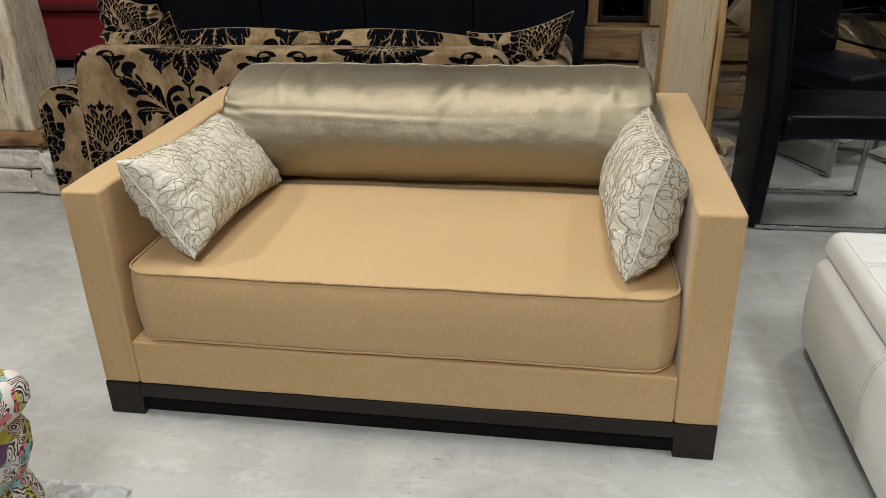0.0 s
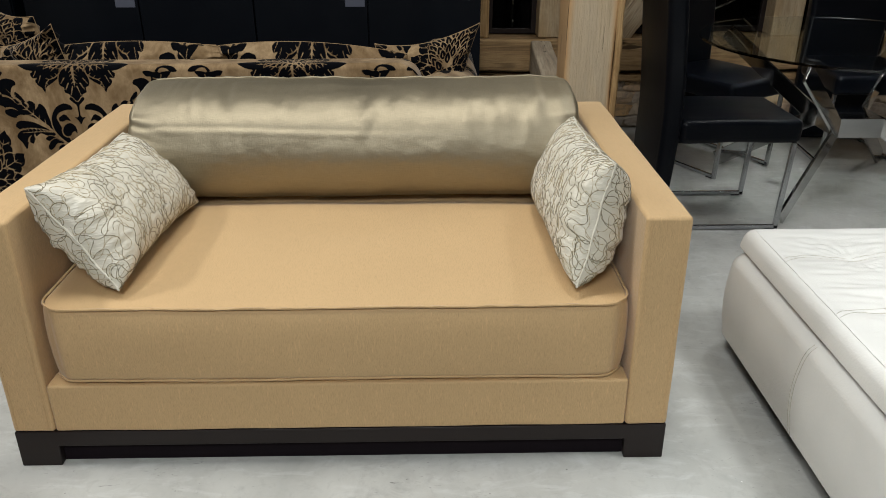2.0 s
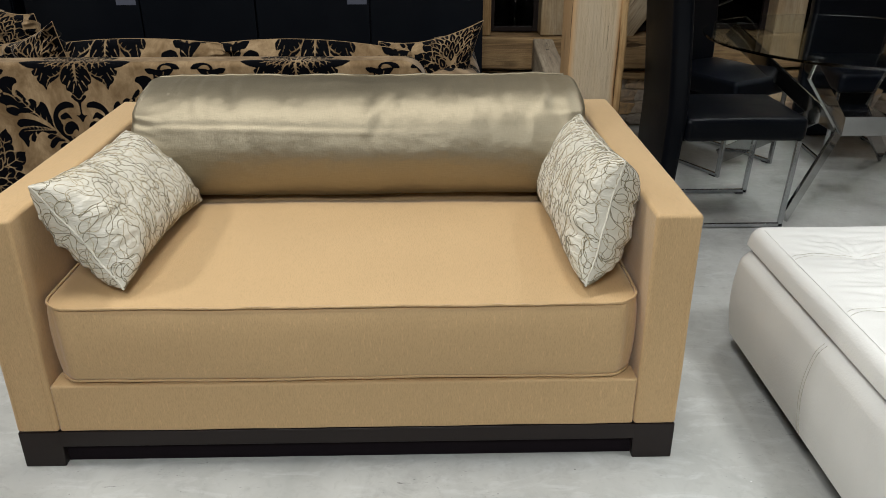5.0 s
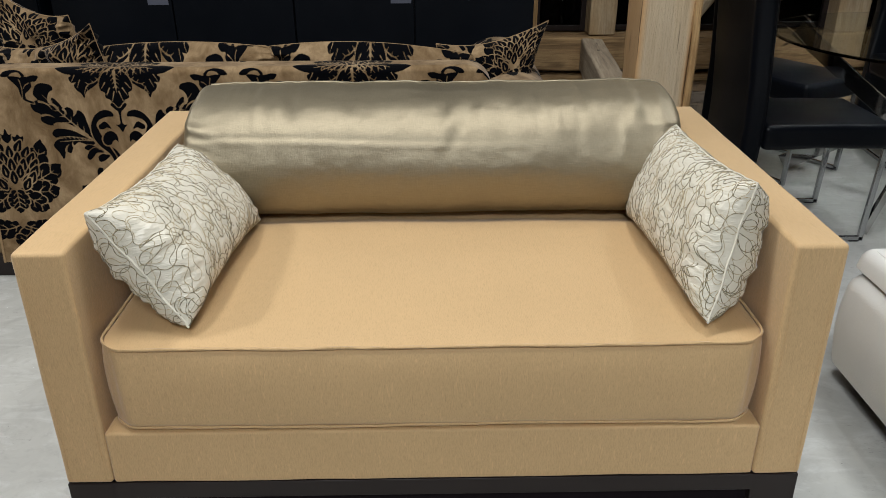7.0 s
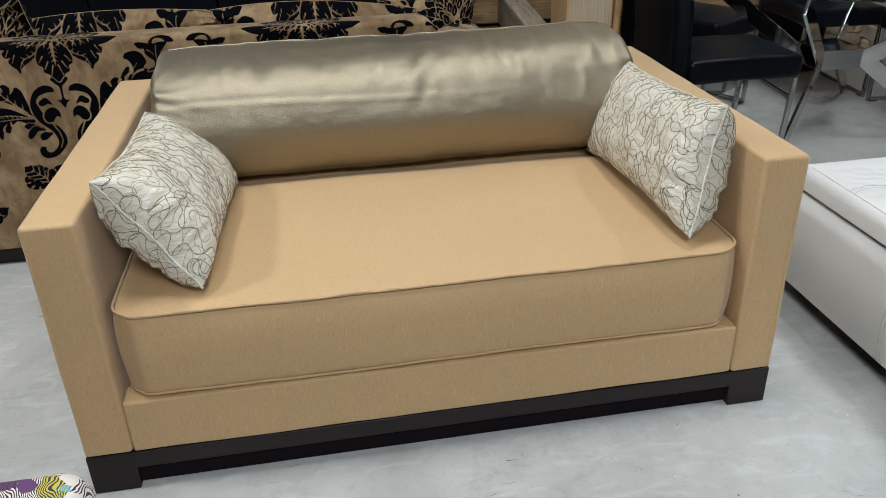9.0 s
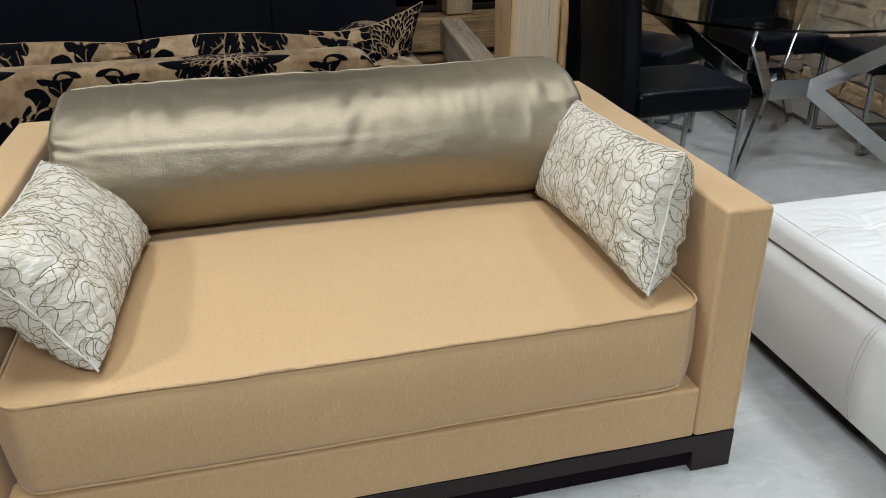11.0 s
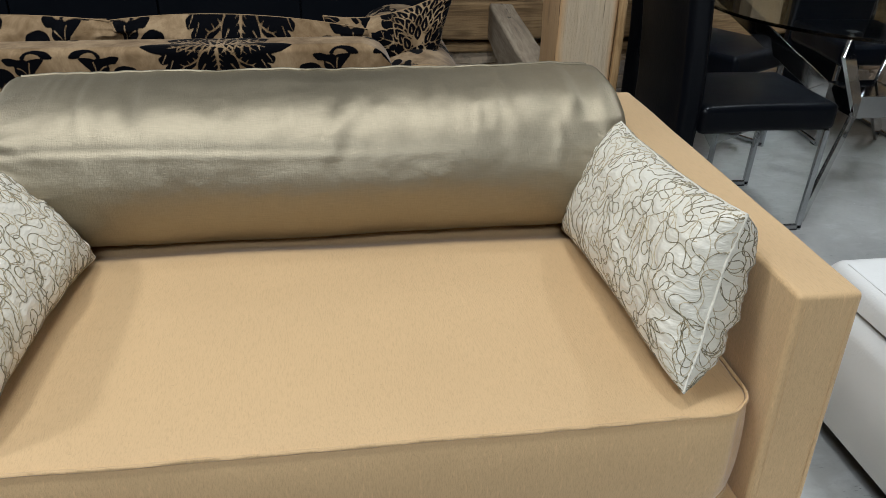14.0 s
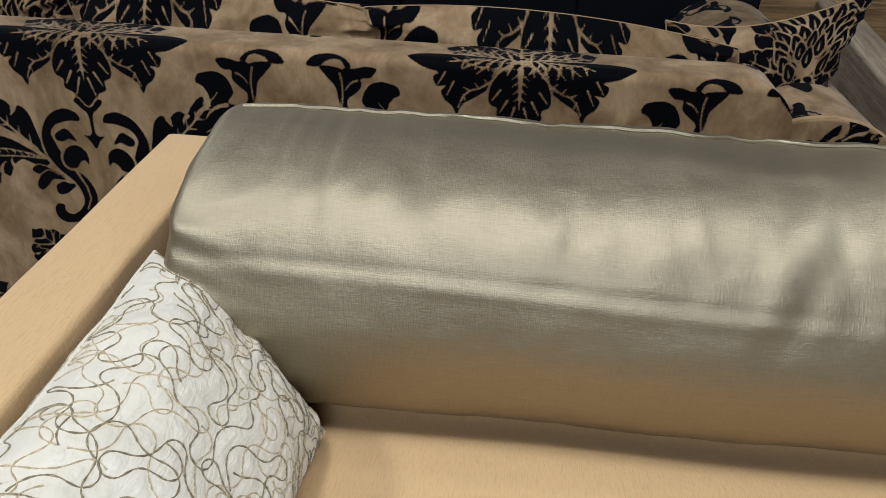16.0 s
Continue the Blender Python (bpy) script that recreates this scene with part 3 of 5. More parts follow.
def palmette(x0, y0):
    """A drooping centre leaf with a feathered heart between two broad side leaves, smaller leaves rising behind, and forked pale veins."""
    for angle, length, w in ((62, 0.105, 0.030), (118, 0.105, 0.030), (90, 0.125, 0.034), (26, 0.150, 0.034), (154, 0.150, 0.034)):
        q = radians(angle)
        leaf(1, 0, (x0, y0 + 0.01), (x0 + math.cos(q) * length * 0.6, y0 + math.sin(q) * length * 0.75), (x0 + math.cos(q) * length, y0 + math.sin(q) * length), w, 5)
    for side in (1, -1):
        outline(side, x0, [(0.014, -0.004), (0.036, -0.028), (0.055, -0.046), (0.075, -0.061), (0.094, -0.073), (0.103, -0.083), (0.109, -0.098), (0.117, -0.082), (0.131, -0.070), (0.137, -0.055), (0.128, -0.044),
                           (0.145, -0.046), (0.151, -0.029), (0.141, -0.021), (0.168, -0.014), (0.193, 0.001), (0.196, 0.009), (0.176, 0.022), (0.140, 0.028), (0.080, 0.026), (0.020, 0.018)])
        f = np.array([side, 1.0])
        stroke(veins, np.array([(0.030, -0.014), (0.051, -0.033), (0.071, -0.046), (0.087, -0.051), (0.098, -0.061), (0.107, -0.083)]) * f + np.array([x0, y0]), 0.0022, 0.0012)
        for a, b in (((0.071, -0.046), (0.079, -0.036)), ((0.087, -0.051), (0.098, -0.045)), ((0.055, -0.036), (0.064, -0.028)), ((0.098, -0.060), (0.094, -0.070)), ((0.115, -0.036), (0.127, -0.063)), ((0.130, -0.020), (0.142, -0.042))):
            stroke(veins, np.array([a, b]) * f + np.array([x0, y0]), 0.0018, 0.0009)
        settle()
    half = [(0.031, -0.012), (0.047, -0.031), (0.054, -0.054), (0.052, -0.072), (0.039, -0.080), (0.039, -0.097), (0.024, -0.105), (0.018, -0.120), (0.000, -0.138)]
    fill(figure, round_curve(np.array([(0.0, 0.004)] + half + [(-x, y) for x, y in half[-2::-1]]) + np.array([x0, y0]), 4))
    for side in (1, -1):
        for a, b in (((0.021, -0.064), (0.034, -0.088)), ((0.008, -0.076), (0.018, -0.108)), ((0.034, -0.046), (0.048, -0.066))):
            stroke(veins, np.array([a, b]) * np.array([side, 1.0]) + np.array([x0, y0]), 0.0022, 0.0012)
    settle()
    feather(1, x0, (0, y0 - 0.006), (0, y0 - 0.04), (0, y0 - 0.080), 0.016, 5)
    stroke(veins, [(x0, y0 - 0.010), (x0, y0 - 0.070)], 0.0050, 0.0014)
    for k in range(-5, 6):
        dendrite(x0 + k * 0.013, y0 + 0.020 - abs(k) * 0.001, -90 + k * 15, 0.034 + 0.006 * abs(k), 0.0026, 3)
        dendrite(x0 + k * 0.016, y0 + 0.030, 90 - k * 13, 0.050, 0.0022, 3)
    cloth[:] = np.maximum(cloth, -veins)
    veins[:] = 1.0


def scroll(side, x0):
    """A volute with a hooked head, two inner teeth and a curled tail."""
    outline(side, x0, [(0.055, -0.139), (0.081, -0.153), (0.098, -0.179), (0.104, -0.203), (0.101, -0.230), (0.091, -0.253), (0.075, -0.273), (0.056, -0.291), (0.045, -0.316), (0.045, -0.338), (0.059, -0.358), (0.075, -0.366),
                       (0.086, -0.358), (0.087, -0.345), (0.099, -0.344), (0.107, -0.356), (0.103, -0.376), (0.086, -0.386), (0.058, -0.380), (0.036, -0.362), (0.018, -0.336), (0.018, -0.308), (0.029, -0.284), (0.044, -0.268),
                       (0.052, -0.259), (0.066, -0.249), (0.072, -0.230), (0.080, -0.207), (0.084, -0.191), (0.074, -0.174), (0.057, -0.166), (0.041, -0.162), (0.023, -0.161), (0.026, -0.147), (0.040, -0.140)])
    stroke(veins, np.array([(0.054, -0.258), (0.044, -0.278), (0.033, -0.302), (0.030, -0.327), (0.040, -0.352)]) * np.array([side, 1.0]) + np.array([x0, 0]), 0.0030, 0.0014)
    settle()
    outline(side, x0, [(0.077, -0.193), (0.065, -0.183), (0.054, -0.179), (0.043, -0.190), (0.036, -0.205), (0.050, -0.200), (0.064, -0.206), (0.075, -0.204)])
    settle(0.005)
    outline(side, x0, [(0.058, -0.219), (0.041, -0.212), (0.027, -0.219), (0.020, -0.231), (0.020, -0.253), (0.027, -0.243), (0.037, -0.248), (0.044, -0.259), (0.059, -0.262), (0.068, -0.253), (0.069, -0.237)])
    settle(0.005)


def pineapple(x0, y0):
    """A bulb of pointed scales with pale rims under three tulip buds, in a nest of lobed leaves."""
    both(leaf, x0, (0.03, y0 - 0.06), (0.10, y0 + 0.02), (0.112, y0 + 0.098), width=0.030, lobes=4)
    both(leaf, x0, (0.03, y0 - 0.075), (0.12, y0 - 0.04), (0.168, y0 + 0.008), width=0.032, lobes=4)
    both(leaf, x0, (0.02, y0 - 0.085), (0.10, y0 - 0.11), (0.152, y0 - 0.080), width=0.032, lobes=4)
    both(leaf, x0, (0.01, y0 - 0.09), (0.07, y0 - 0.15), (0.105, y0 - 0.160), width=0.028, lobes=4)
    leaf(1, x0, (0, y0 - 0.09), (0.004, y0 - 0.13), (0, y0 - 0.18), 0.028, 5)
    for side in (0, -1, 1):
        o = np.array([x0 + side * 0.038, y0 + 0.108 - abs(side) * 0.008])
        fill(figure, round_curve(np.array([(0, -0.026), (0.015, -0.012), (0.019, 0.008), (0.009, 0.004), (0, 0.026 if side == 0 else 0.014), (-0.009, 0.004), (-0.019, 0.008), (-0.015, -0.012)]) + o, 4))
        settle(0.003)
    for row in range(7):
        y = y0 + 0.066 - row * 0.023
        wide = (0.030, 0.052, 0.066, 0.074, 0.072, 0.060, 0.040)[row]
        count = (2, 3, 4, 5, 4, 3, 2)[row]
        for i in range(count):
            k = i / (count - 1) * 2 - 1
            lean = np.array([[math.cos(k * 0.5), math.sin(k * 0.5)], [-math.sin(k * 0.5), math.cos(k * 0.5)]])
            fill(figure, round_curve(np.array([(0, -0.020), (0.013, -0.004), (0.011, 0.012), (0, 0.032), (-0.011, 0.012), (-0.013, -0.004)]) @ lean.T + np.array([x0 + k * wide, y]), 4))
            stroke(veins, [(x0 + k * wide, y - 0.006), (x0 + k * wide + math.sin(k * 0.5) * 0.016, y + 0.014)], 0.0030, 0.0010)
            settle(0.0042)


def trumpet(side, x0, y0):
    """A trumpet flower: a domed cap over a flared throat with a curling leaf."""
    outline(side, x0, [(0.0985, -0.021), (0.085, -0.007), (0.060, 0.000), (0.031, -0.007), (0.0195, -0.023), (0.0425, -0.024), (0.0545, -0.014), (0.0715, -0.010), (0.0825, -0.014), (0.0895, -0.025)])
    outline(side, x0, [(0.1425, -0.023), (0.1235, -0.020), (0.1035, -0.025), (0.0835, -0.027), (0.0805, -0.056), (0.0800, -0.096), (0.0915, -0.108), (0.1155, -0.116), (0.1075, -0.106), (0.0935, -0.101), (0.0900, -0.083),
                       (0.1035, -0.071), (0.1155, -0.057), (0.1155, -0.042), (0.1295, -0.041), (0.1375, -0.034)])
    outline(side, x0, [(0.0835, -0.028), (0.0425, -0.023), (0.0545, -0.042), (0.0695, -0.060), (0.0735, -0.082), (0.0800, -0.103), (0.0860, -0.088), (0.0815, -0.056)])
    f = np.array([side, 1.0])
    stroke(veins, bezier((0.0775, -0.034), (0.086, -0.06), (0.078, -0.105), 8) * f + np.array([x0, y0]), 0.0018, 0.0012)
    stroke(veins, bezier((0.108, -0.046), (0.094, -0.050), (0.088, -0.064), 6) * f + np.array([x0, y0]), 0.0020, 0.0010)
    settle(0.003)


palmette(0.0, 0.0)
both(lambda s: stroke(figure, [(0, -0.140), (s * 0.010, -0.134), (s * 0.021, -0.121)], np.array([0.0055, 0.005, 0.006]), 0))
stroke(figure, [(0, -0.140), (0, -0.158), (0, -0.186)], np.array([0.0065, 0.0032, 0.003]), 0)
fill(figure, round_curve([(0, -0.180), (0.008, -0.190), (0.020, -0.190), (0.010, -0.200), (0, -0.216), (-0.010, -0.200), (-0.020, -0.190), (-0.008, -0.190)], 4))
settle(0.003)
both(fronds, 0.0)
both(scroll, 0.0)
both(leaf, 0.0, (0.092, -0.475), (0.120, -0.440), (0.165, -0.408), width=0.046, lobes=5, one_side=-1)
both(leaf, 0.0, (0.092, -0.478), (0.070, -0.450), (0.050, -0.410), width=0.022, lobes=3)
both(leaf, 0.0, (0.075, -0.520), (0.085, -0.505), (0.108, -0.500), width=0.022, lobes=3)
pineapple(TILE_W / 2, -0.335)
both(trumpet, TILE_W / 2, 0.0)
both(leaf, TILE_W / 2, (0.01, -0.56), (0.08, -0.60), (0.15, -0.55), width=0.030, lobes=5)
leaf(1, TILE_W / 2, (0, -0.66), (0.01, -0.62), (0, -0.57), 0.03, 4)
leaf(1, 0.0, (0, -0.64), (0.01, -0.60), (0, -0.53), 0.034, 5)
settle()
field = cloth


def flock_at(u, v):
    """How deep inside the flocked figure a place of the cloth lies, in metres; u = 0, v = 0 at a palmette's heart."""
    x, y = (np.asarray(u) % TILE_W) / STEP, (np.asarray(v) % TILE_H) / STEP
    i, j = np.floor(x).astype(int), np.floor(y).astype(int)
    fx, fy = x - i, y - j
    n, m = field.shape
    i0, i1, j0, j1 = i % n, (i + 1) % n, j % m, (j + 1) % m
    return -((field[i0, j0] * (1 - fx) + field[i1, j0] * fx) * (1 - fy) + (field[i0, j1] * (1 - fx) + field[i1, j1] * fx) * fy)


# ---- the room ----
floor = part("floor", box(-7.0, 3.2, -3.0, 8.5, -0.2, 0.0, 0), CONCRETE, None, "grey scuffed concrete showroom floor", weighted=False)
tagged(floor, "", "floor", "", "structure")
ceiling = part("ceiling", box(-7.0, 3.2, -3.0, 8.5, 3.2, 3.35, 0), CEILING, None, "plain dim ceiling boards", weighted=False)
tagged(ceiling, "", "ceiling", "", "structure")
for name, dims in (("wall_south", (-7.2, 3.4, -3.2, -3.0, -0.2, 3.35)), ("wall_west", (-7.2, -7.0, -3.0, 8.5, -0.2, 3.35)),
                   ("wall_far", (-7.2, -2.55, 8.5, 8.7, -0.2, 3.35)), ("wall_east", (3.2, 3.4, -3.0, 5.4, -0.2, 3.35)),
                   ("wall_inner", (-2.75, -2.55, 4.95, 8.5, 0.0, 3.2))):
    tagged(part(name, box(*dims, 0), PLASTER, None, "plain grey plaster wall", weighted=False), "", "wall", "", "structure")

# back wall: low rubble masonry, oak sill beam, oak posts, dark panes
wall_north = tagged(part("wall_north", box(-2.55, 3.2, 4.66, 4.92, 0.0, 0.37, 0), MORTAR, None, "low rubble stone wall with lime mortar", weighted=False), "", "wall", "", "structure")
tagged(part("wall_north_upper", box(-2.55, 3.2, 4.66, 4.92, 2.3, 3.2, 0), PLASTER, None, "plain plaster above the windows", weighted=False), "", "wall", "", "structure")
backdrop = tagged(part("backdrop", box(-2.5, 3.2, 5.35, 5.4, 0.0, 3.2, 0), NIGHT, None, "dark night beyond the panes", weighted=False), "", "backdrop", "", "structure")


def rough_beam(name, x0, x1, y0, y1, z0, z1, mat, label, seed, axis=2, cuts=14, amount=0.008, chamfer=0.012, parent=None, category="beam"):
    """A hewn timber: bevelled, cut along its length and slightly uneven."""
    bm = box(x0, x1, y0, y1, z0, z1, chamfer, 2)
    lo, hi = (x0, y0, z0)[axis], (x1, y1, z1)[axis]
    for k in range(1, cuts):
        co = [0, 0, 0]
        co[axis] = lo + (hi - lo) * k / cuts
        no = [0, 0, 0]
        no[axis] = 1
        bmesh.ops.bisect_plane(bm, geom=list(bm.verts) + list(bm.edges) + list(bm.faces), plane_co=co, plane_no=no)
    for v in bm.verts:
        d = noise.noise_vector(v.co * 3.1 + Vector((seed, 0, 0))) * amount + noise.noise_vector(v.co * 11 + Vector((0, seed, 0))) * amount * 0.4
        d[axis] = 0
        v.co += d
    ob = part(name, bm, mat, parent, label, 50)
    if parent is None:
        tagged(ob, "", category, "", "structure")
    return ob


rough_beam("sill_beam", -2.5, 3.15, 4.56, 4.88, 0.37, 0.553, OAK_FLAT, "brown oak sill beam with knots and stains", 3.0, 0, 40, 0.012)
rough_beam("ledge_beam", -2.5, 3.15, 4.60, 4.66, 0.30, 0.345, OAK_FLAT, "thin worn oak ledge under the sill", 5.0, 0, 30, 0.008, 0.008)
for k, (a, b, mat) in enumerate([(0.105, 0.165, PINE), (0.455, 0.60, OAK), (1.82, 2.0, OAK), (2.75, 2.95, OAK), (-2.5, -2.32, OAK)]):
    rough_beam("wall_post", a, b, 4.60, 4.80, 0.555, 2.3, mat, "upright oak post of the timber wall", 7.0 + k, 2, 14, 0.006, 0.008)
for k, (a, b) in enumerate([(0.165, 0.455), (0.60, 1.82), (2.0, 2.75)]):
    win = thing("window_%d" % (k + 1), "dark window pane in an oak frame", "window", ((a + b) / 2, 4.74, 0.56), "", "structure")
    part("pane", box(a + 0.03, b - 0.03, 4.742, 4.75, 0.59, 2.27, 0), PANE_GLASS, win, weighted=False)
    part("frame", join(box(a, a + 0.03, 4.72, 4.77, 0.56, 2.3, 0.003), box(b - 0.03, b, 4.72, 4.77, 0.56, 2.3, 0.003),
                       box(a + 0.03, b - 0.03, 4.72, 4.77, 0.56, 0.59, 0.003), box(a + 0.03, b - 0.03, 4.72, 4.77, 2.27, 2.3, 0.003)), EBONY, win)
rough_beam("wall_brace", 0.86, 1.0, 4.60, 4.72, 0.56, 1.5, OAK, "slanting oak brace above the sill", 21.0, 2, 12, 0.01)
bpy.data.objects["wall_brace"].matrix_world = Matrix.Translation((0.93, 0, 0.56)) @ Matrix.Rotation(radians(33), 4, "Y") @ Matrix.Translation((-0.93, 0, -0.56))

# main post and the timber that leans beside it
rough_beam("oak_post", 0.392, 0.600, 3.30, 3.54, 0.0, 3.2, POST_OAK, "sawn oak post with a waney honey edge", 1.0, 2, 40, 0.007, 0.014, category="post")
rough_beam("waney_edge", 0.598, 0.626, 3.292, 3.53, 0.0, 3.2, PINE, "honey-coloured waney edge of an oak post", 2.0, 2, 60, 0.009, 0.009, category="post")
prop = rough_beam("fallen_timber", -0.062, 0.060, -0.50, 0.52, -0.09, 0.085, GREY_OAK, "grey weathered timber lying beside an oak post", 9.0, 1, 16, 0.01, category="timber")
prop.matrix_world = pose(0.452, 4.07, 0.425, 4, 0, -2)

# ---- tan sofa ----
SX0, SX1, SY0, SY1 = -1.250, 0.413, 1.628, 2.665
AL, AR, ATOP = -1.143, 0.304, 0.686
sofa = thing("sofa", "two-seat tan linen sofa with square arms on a dark wooden plinth", "sofa", ((SX0 + SX1) / 2, 2.15, 0))


def batter(bm):
    """The frame stands a little wider at the foot than at the arm tops."""
    for v in bm.verts:
        k = max(0.0, 1 - v.co.z / ATOP)
        v.co.x += 0.007 * k * (1 if v.co.x > -0.42 else -1)
        v.co.y -= 0.011 * k * (1 if v.co.y < 1.8 else 0)
    return bm


def soft_box(x0, x1, y0, y1, z0, z1, bevel, cell, amount, seed):
    """An upholstered block: rounded, cut finely and a little uneven."""
    bm = box(x0, x1, y0, y1, z0, z1, bevel, 3)
    for axis, lo, hi in ((0, x0, x1), (1, y0, y1), (2, z0, z1)):
        for k in range(1, int((hi - lo) / cell)):
            co, no = [0, 0, 0], [0, 0, 0]
            co[axis], no[axis] = lo + k * cell, 1
            if lo + bevel < co[axis] < hi - bevel:
                bmesh.ops.bisect_plane(bm, geom=list(bm.verts) + list(bm.edges) + list(bm.faces), plane_co=co, plane_no=no)
    bm.normal_update()
    for v in bm.verts:
        v.co += v.normal * (noise.noise(v.co * 7 + Vector((seed, 0, 0))) * amount)
    return bm


for a, b in ((SX0, AL), (AR, SX1)):
    arm = part("arm", batter(soft_box(a, b, SY0, SY1, 0.107, ATOP, 0.010, 0.06, 0.0014, a)), LINEN, sofa)
    for side in (0.014, b - a - 0.014):
        cord("seam", [(a + side + (0.006 if a > 0 else -0.006), SY0 - 0.0102, 0.12), (a + side, SY0 - 0.0004, ATOP - 0.02)], 0.0006, LINEN, arm, "", 5)
    cord("front_seam", [(a + 0.016, SY0 + 0.0055, ATOP - 0.005), (b - 0.016, SY0 + 0.0055, ATOP - 0.005)], 0.0010, LINEN, arm, "", 5)
part("back_panel", soft_box(AL, AR, 2.60, SY1, 0.112, 0.67, 0.012, 0.08, 0.002, 4), LINEN, sofa)
part("front_rail", batter(soft_box(AL + 0.0004, AR - 0.0004, SY0 + 0.002, SY0 + 0.07, 0.107, 0.245, 0.007, 0.05, 0.002, 8)), LINEN, sofa)
part("deck", box(AL, AR, SY0 + 0.072, 2.60, 0.12, 0.25, 0), DECK_CLOTH, sofa, weighted=False)
for dims in ((SX0 + 0.10, SX1 - 0.10, SY0 + 0.001, SY0 + 0.03), (SX0 + 0.004, SX0 + 0.03, SY0 + 0.10, SY1 - 0.1), (SX1 - 0.03, SX1 - 0.004, SY0 + 0.10, SY1 - 0.1), (SX0 + 0.10, SX1 - 0.10, SY1 - 0.03, SY1 - 0.002)):
    part("plinth_rail", batter(box(*dims, 0.062, 0.107, 0.002)), EBONY, sofa, "dark-stained wooden plinth rail")


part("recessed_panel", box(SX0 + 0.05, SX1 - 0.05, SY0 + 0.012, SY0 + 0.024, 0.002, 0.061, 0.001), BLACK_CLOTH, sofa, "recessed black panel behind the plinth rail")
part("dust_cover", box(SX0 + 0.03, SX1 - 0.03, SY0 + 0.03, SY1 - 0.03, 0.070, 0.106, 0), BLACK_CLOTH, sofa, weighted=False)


def sofa_foot(x, y, sx, sy):
    """A block foot, drawn in slightly towards the floor on its inner side."""
    bm = box(min(x, x + sx * 0.108), max(x, x + sx * 0.108), min(y, y + sy * 0.10), max(y, y + sy * 0.10), 0.0, 0.107, 0.003)
    for v in bm.verts:
        k = 1 - v.co.z / 0.107
        v.co.x -= sx * 0.005 * k * (0 if abs(v.co.x - x) < 0.05 else 1)
    part("foot", batter(bm), EBONY, sofa, "dark-stained wooden block foot")


for x, sx in ((SX0 + 0.001, 1), (SX1 - 0.001, -1)):
    for y, sy in ((SY0 + 0.001, 1), (SY1 - 0.001, -1)):
        sofa_foot(x, y, sx, sy)


def rounded_loop(x0, x1, y0, y1, r, n=8):
    pts = []
    for cx, cy, a0 in ((x1 - r, y1 - r, 0), (x0 + r, y1 - r, 90), (x0 + r, y0 + r, 180), (x1 - r, y0 + r, 270)):
        for k in range(n + 1):
            a = radians(a0 + 90 * k / n)
            pts.append((cx + r * math.cos(a), cy + r * math.sin(a)))
    return pts


def densify(loop, step):
    out = []
    for (ax, ay), (bx, by) in zip(loop, loop[1:] + loop[:1]):
        n = max(1, int(math.hypot(bx - ax, by - ay) / step))
        out += [(ax + (bx - ax) * k / n, ay + (by - ay) * k / n) for k in range(n)]
    return out


CX0, CX1, CY0, CY1, CZ0, CZ1 = -1.130, 0.293, 1.634, 2.59, 0.252, 0.456
loop = np.array(densify(rounded_loop(CX0, CX1, CY0, CY1, 0.060), 0.012))
middle = np.array([(CX0 + CX1) / 2, (CY0 + CY1) / 2])
half = np.array([(CX1 - CX0) / 2, (CY1 - CY0) / 2])


def seat_ring(shrink, z, puff=0.0):
    """One ring of the seat cushion; puff swells the sides."""
    p = middle + (loop - middle) * (1 - shrink)
    out = (loop - middle) / half
    q = np.where(np.abs(out) > 0.985, np.sign(out), 0)
    swell = puff * (1 - 0.55 * np.abs(out[:, ::-1]) ** 6)
    return np.column_stack([p + q * swell, np.full(len(p), z)])


rings = [seat_ring(s, CZ0 ) for s in (0.98, 0.6, 0.2, 0.03)]
for s, tuck in [(k / 12, 0.0) for k in range(12)] + [(0.955, 0.001), (0.972, 0.0065), (0.985, 0.0065), (0.995, 0.001)]:
    rings.append(seat_ring(0.0, CZ0 + (CZ1 - CZ0) * s, 0.016 * math.sin(math.pi * s) ** 0.6 + 0.001 - tuck))
for s in (0.004, 0.012, 0.03, 0.06, 0.1, 0.16, 0.24, 0.34, 0.44, 0.52, 0.56, 0.59, 0.61, 0.63, 0.65, 0.67, 0.69, 0.71, 0.73, 0.76, 0.82, 0.9, 0.985, 0.9999):
    rings.append(seat_ring(s, CZ1 + 0.024 * (1 - (1 - s) ** 5) ** 0.8))
g = np.array(rings)
g[:, :, 2] += wobble(g, 5.0, 0.0028, 3.0) * (g[:, :, 2] > CZ0 + 0.02)
g[:, :, 2] -= 0.022 * np.exp(-((g[:, :, 1] - 2.31) / 0.055) ** 2) * (g[:, :, 2] > CZ1 )
pulls = np.exp(-((g[:, :, 1] - CY0) / 0.05) ** 2) * (g[:, :, 2] > CZ1 + 0.002)
g[:, :, 2] += pulls * wobble(g * np.array([1, 0.15, 0.15]), 34.0, 0.0012, 6.0)
g[:, :, 1] += wobble(g, 9.0, 0.0025, 7.0) * (g[:, :, 1] < CY0 + 0.05)
seat = sheet("seat_cushion", g, LINEN, sofa, "thick tan linen bench cushion with piping", wrap=True)
for z, dz in ((CZ1, 0.0022), (CZ0 + 0.003, 0.0)):
    ring = seat_ring(0.0, z + dz, 0.0035)
    ring[:, 2] += wobble(ring[None], 5.0, 0.0028, 3.0)[0] if z > 0.4 else wobble(ring[None], 4.0, 0.004, 1.0)[0]
    ring[:, 1] += wobble(ring[None], 9.0, 0.0025, 7.0)[0] * (ring[:, 1] < CY0 + 0.05)
    cord("piping", ring, 0.0036, LINEN, seat, "", 6, True)

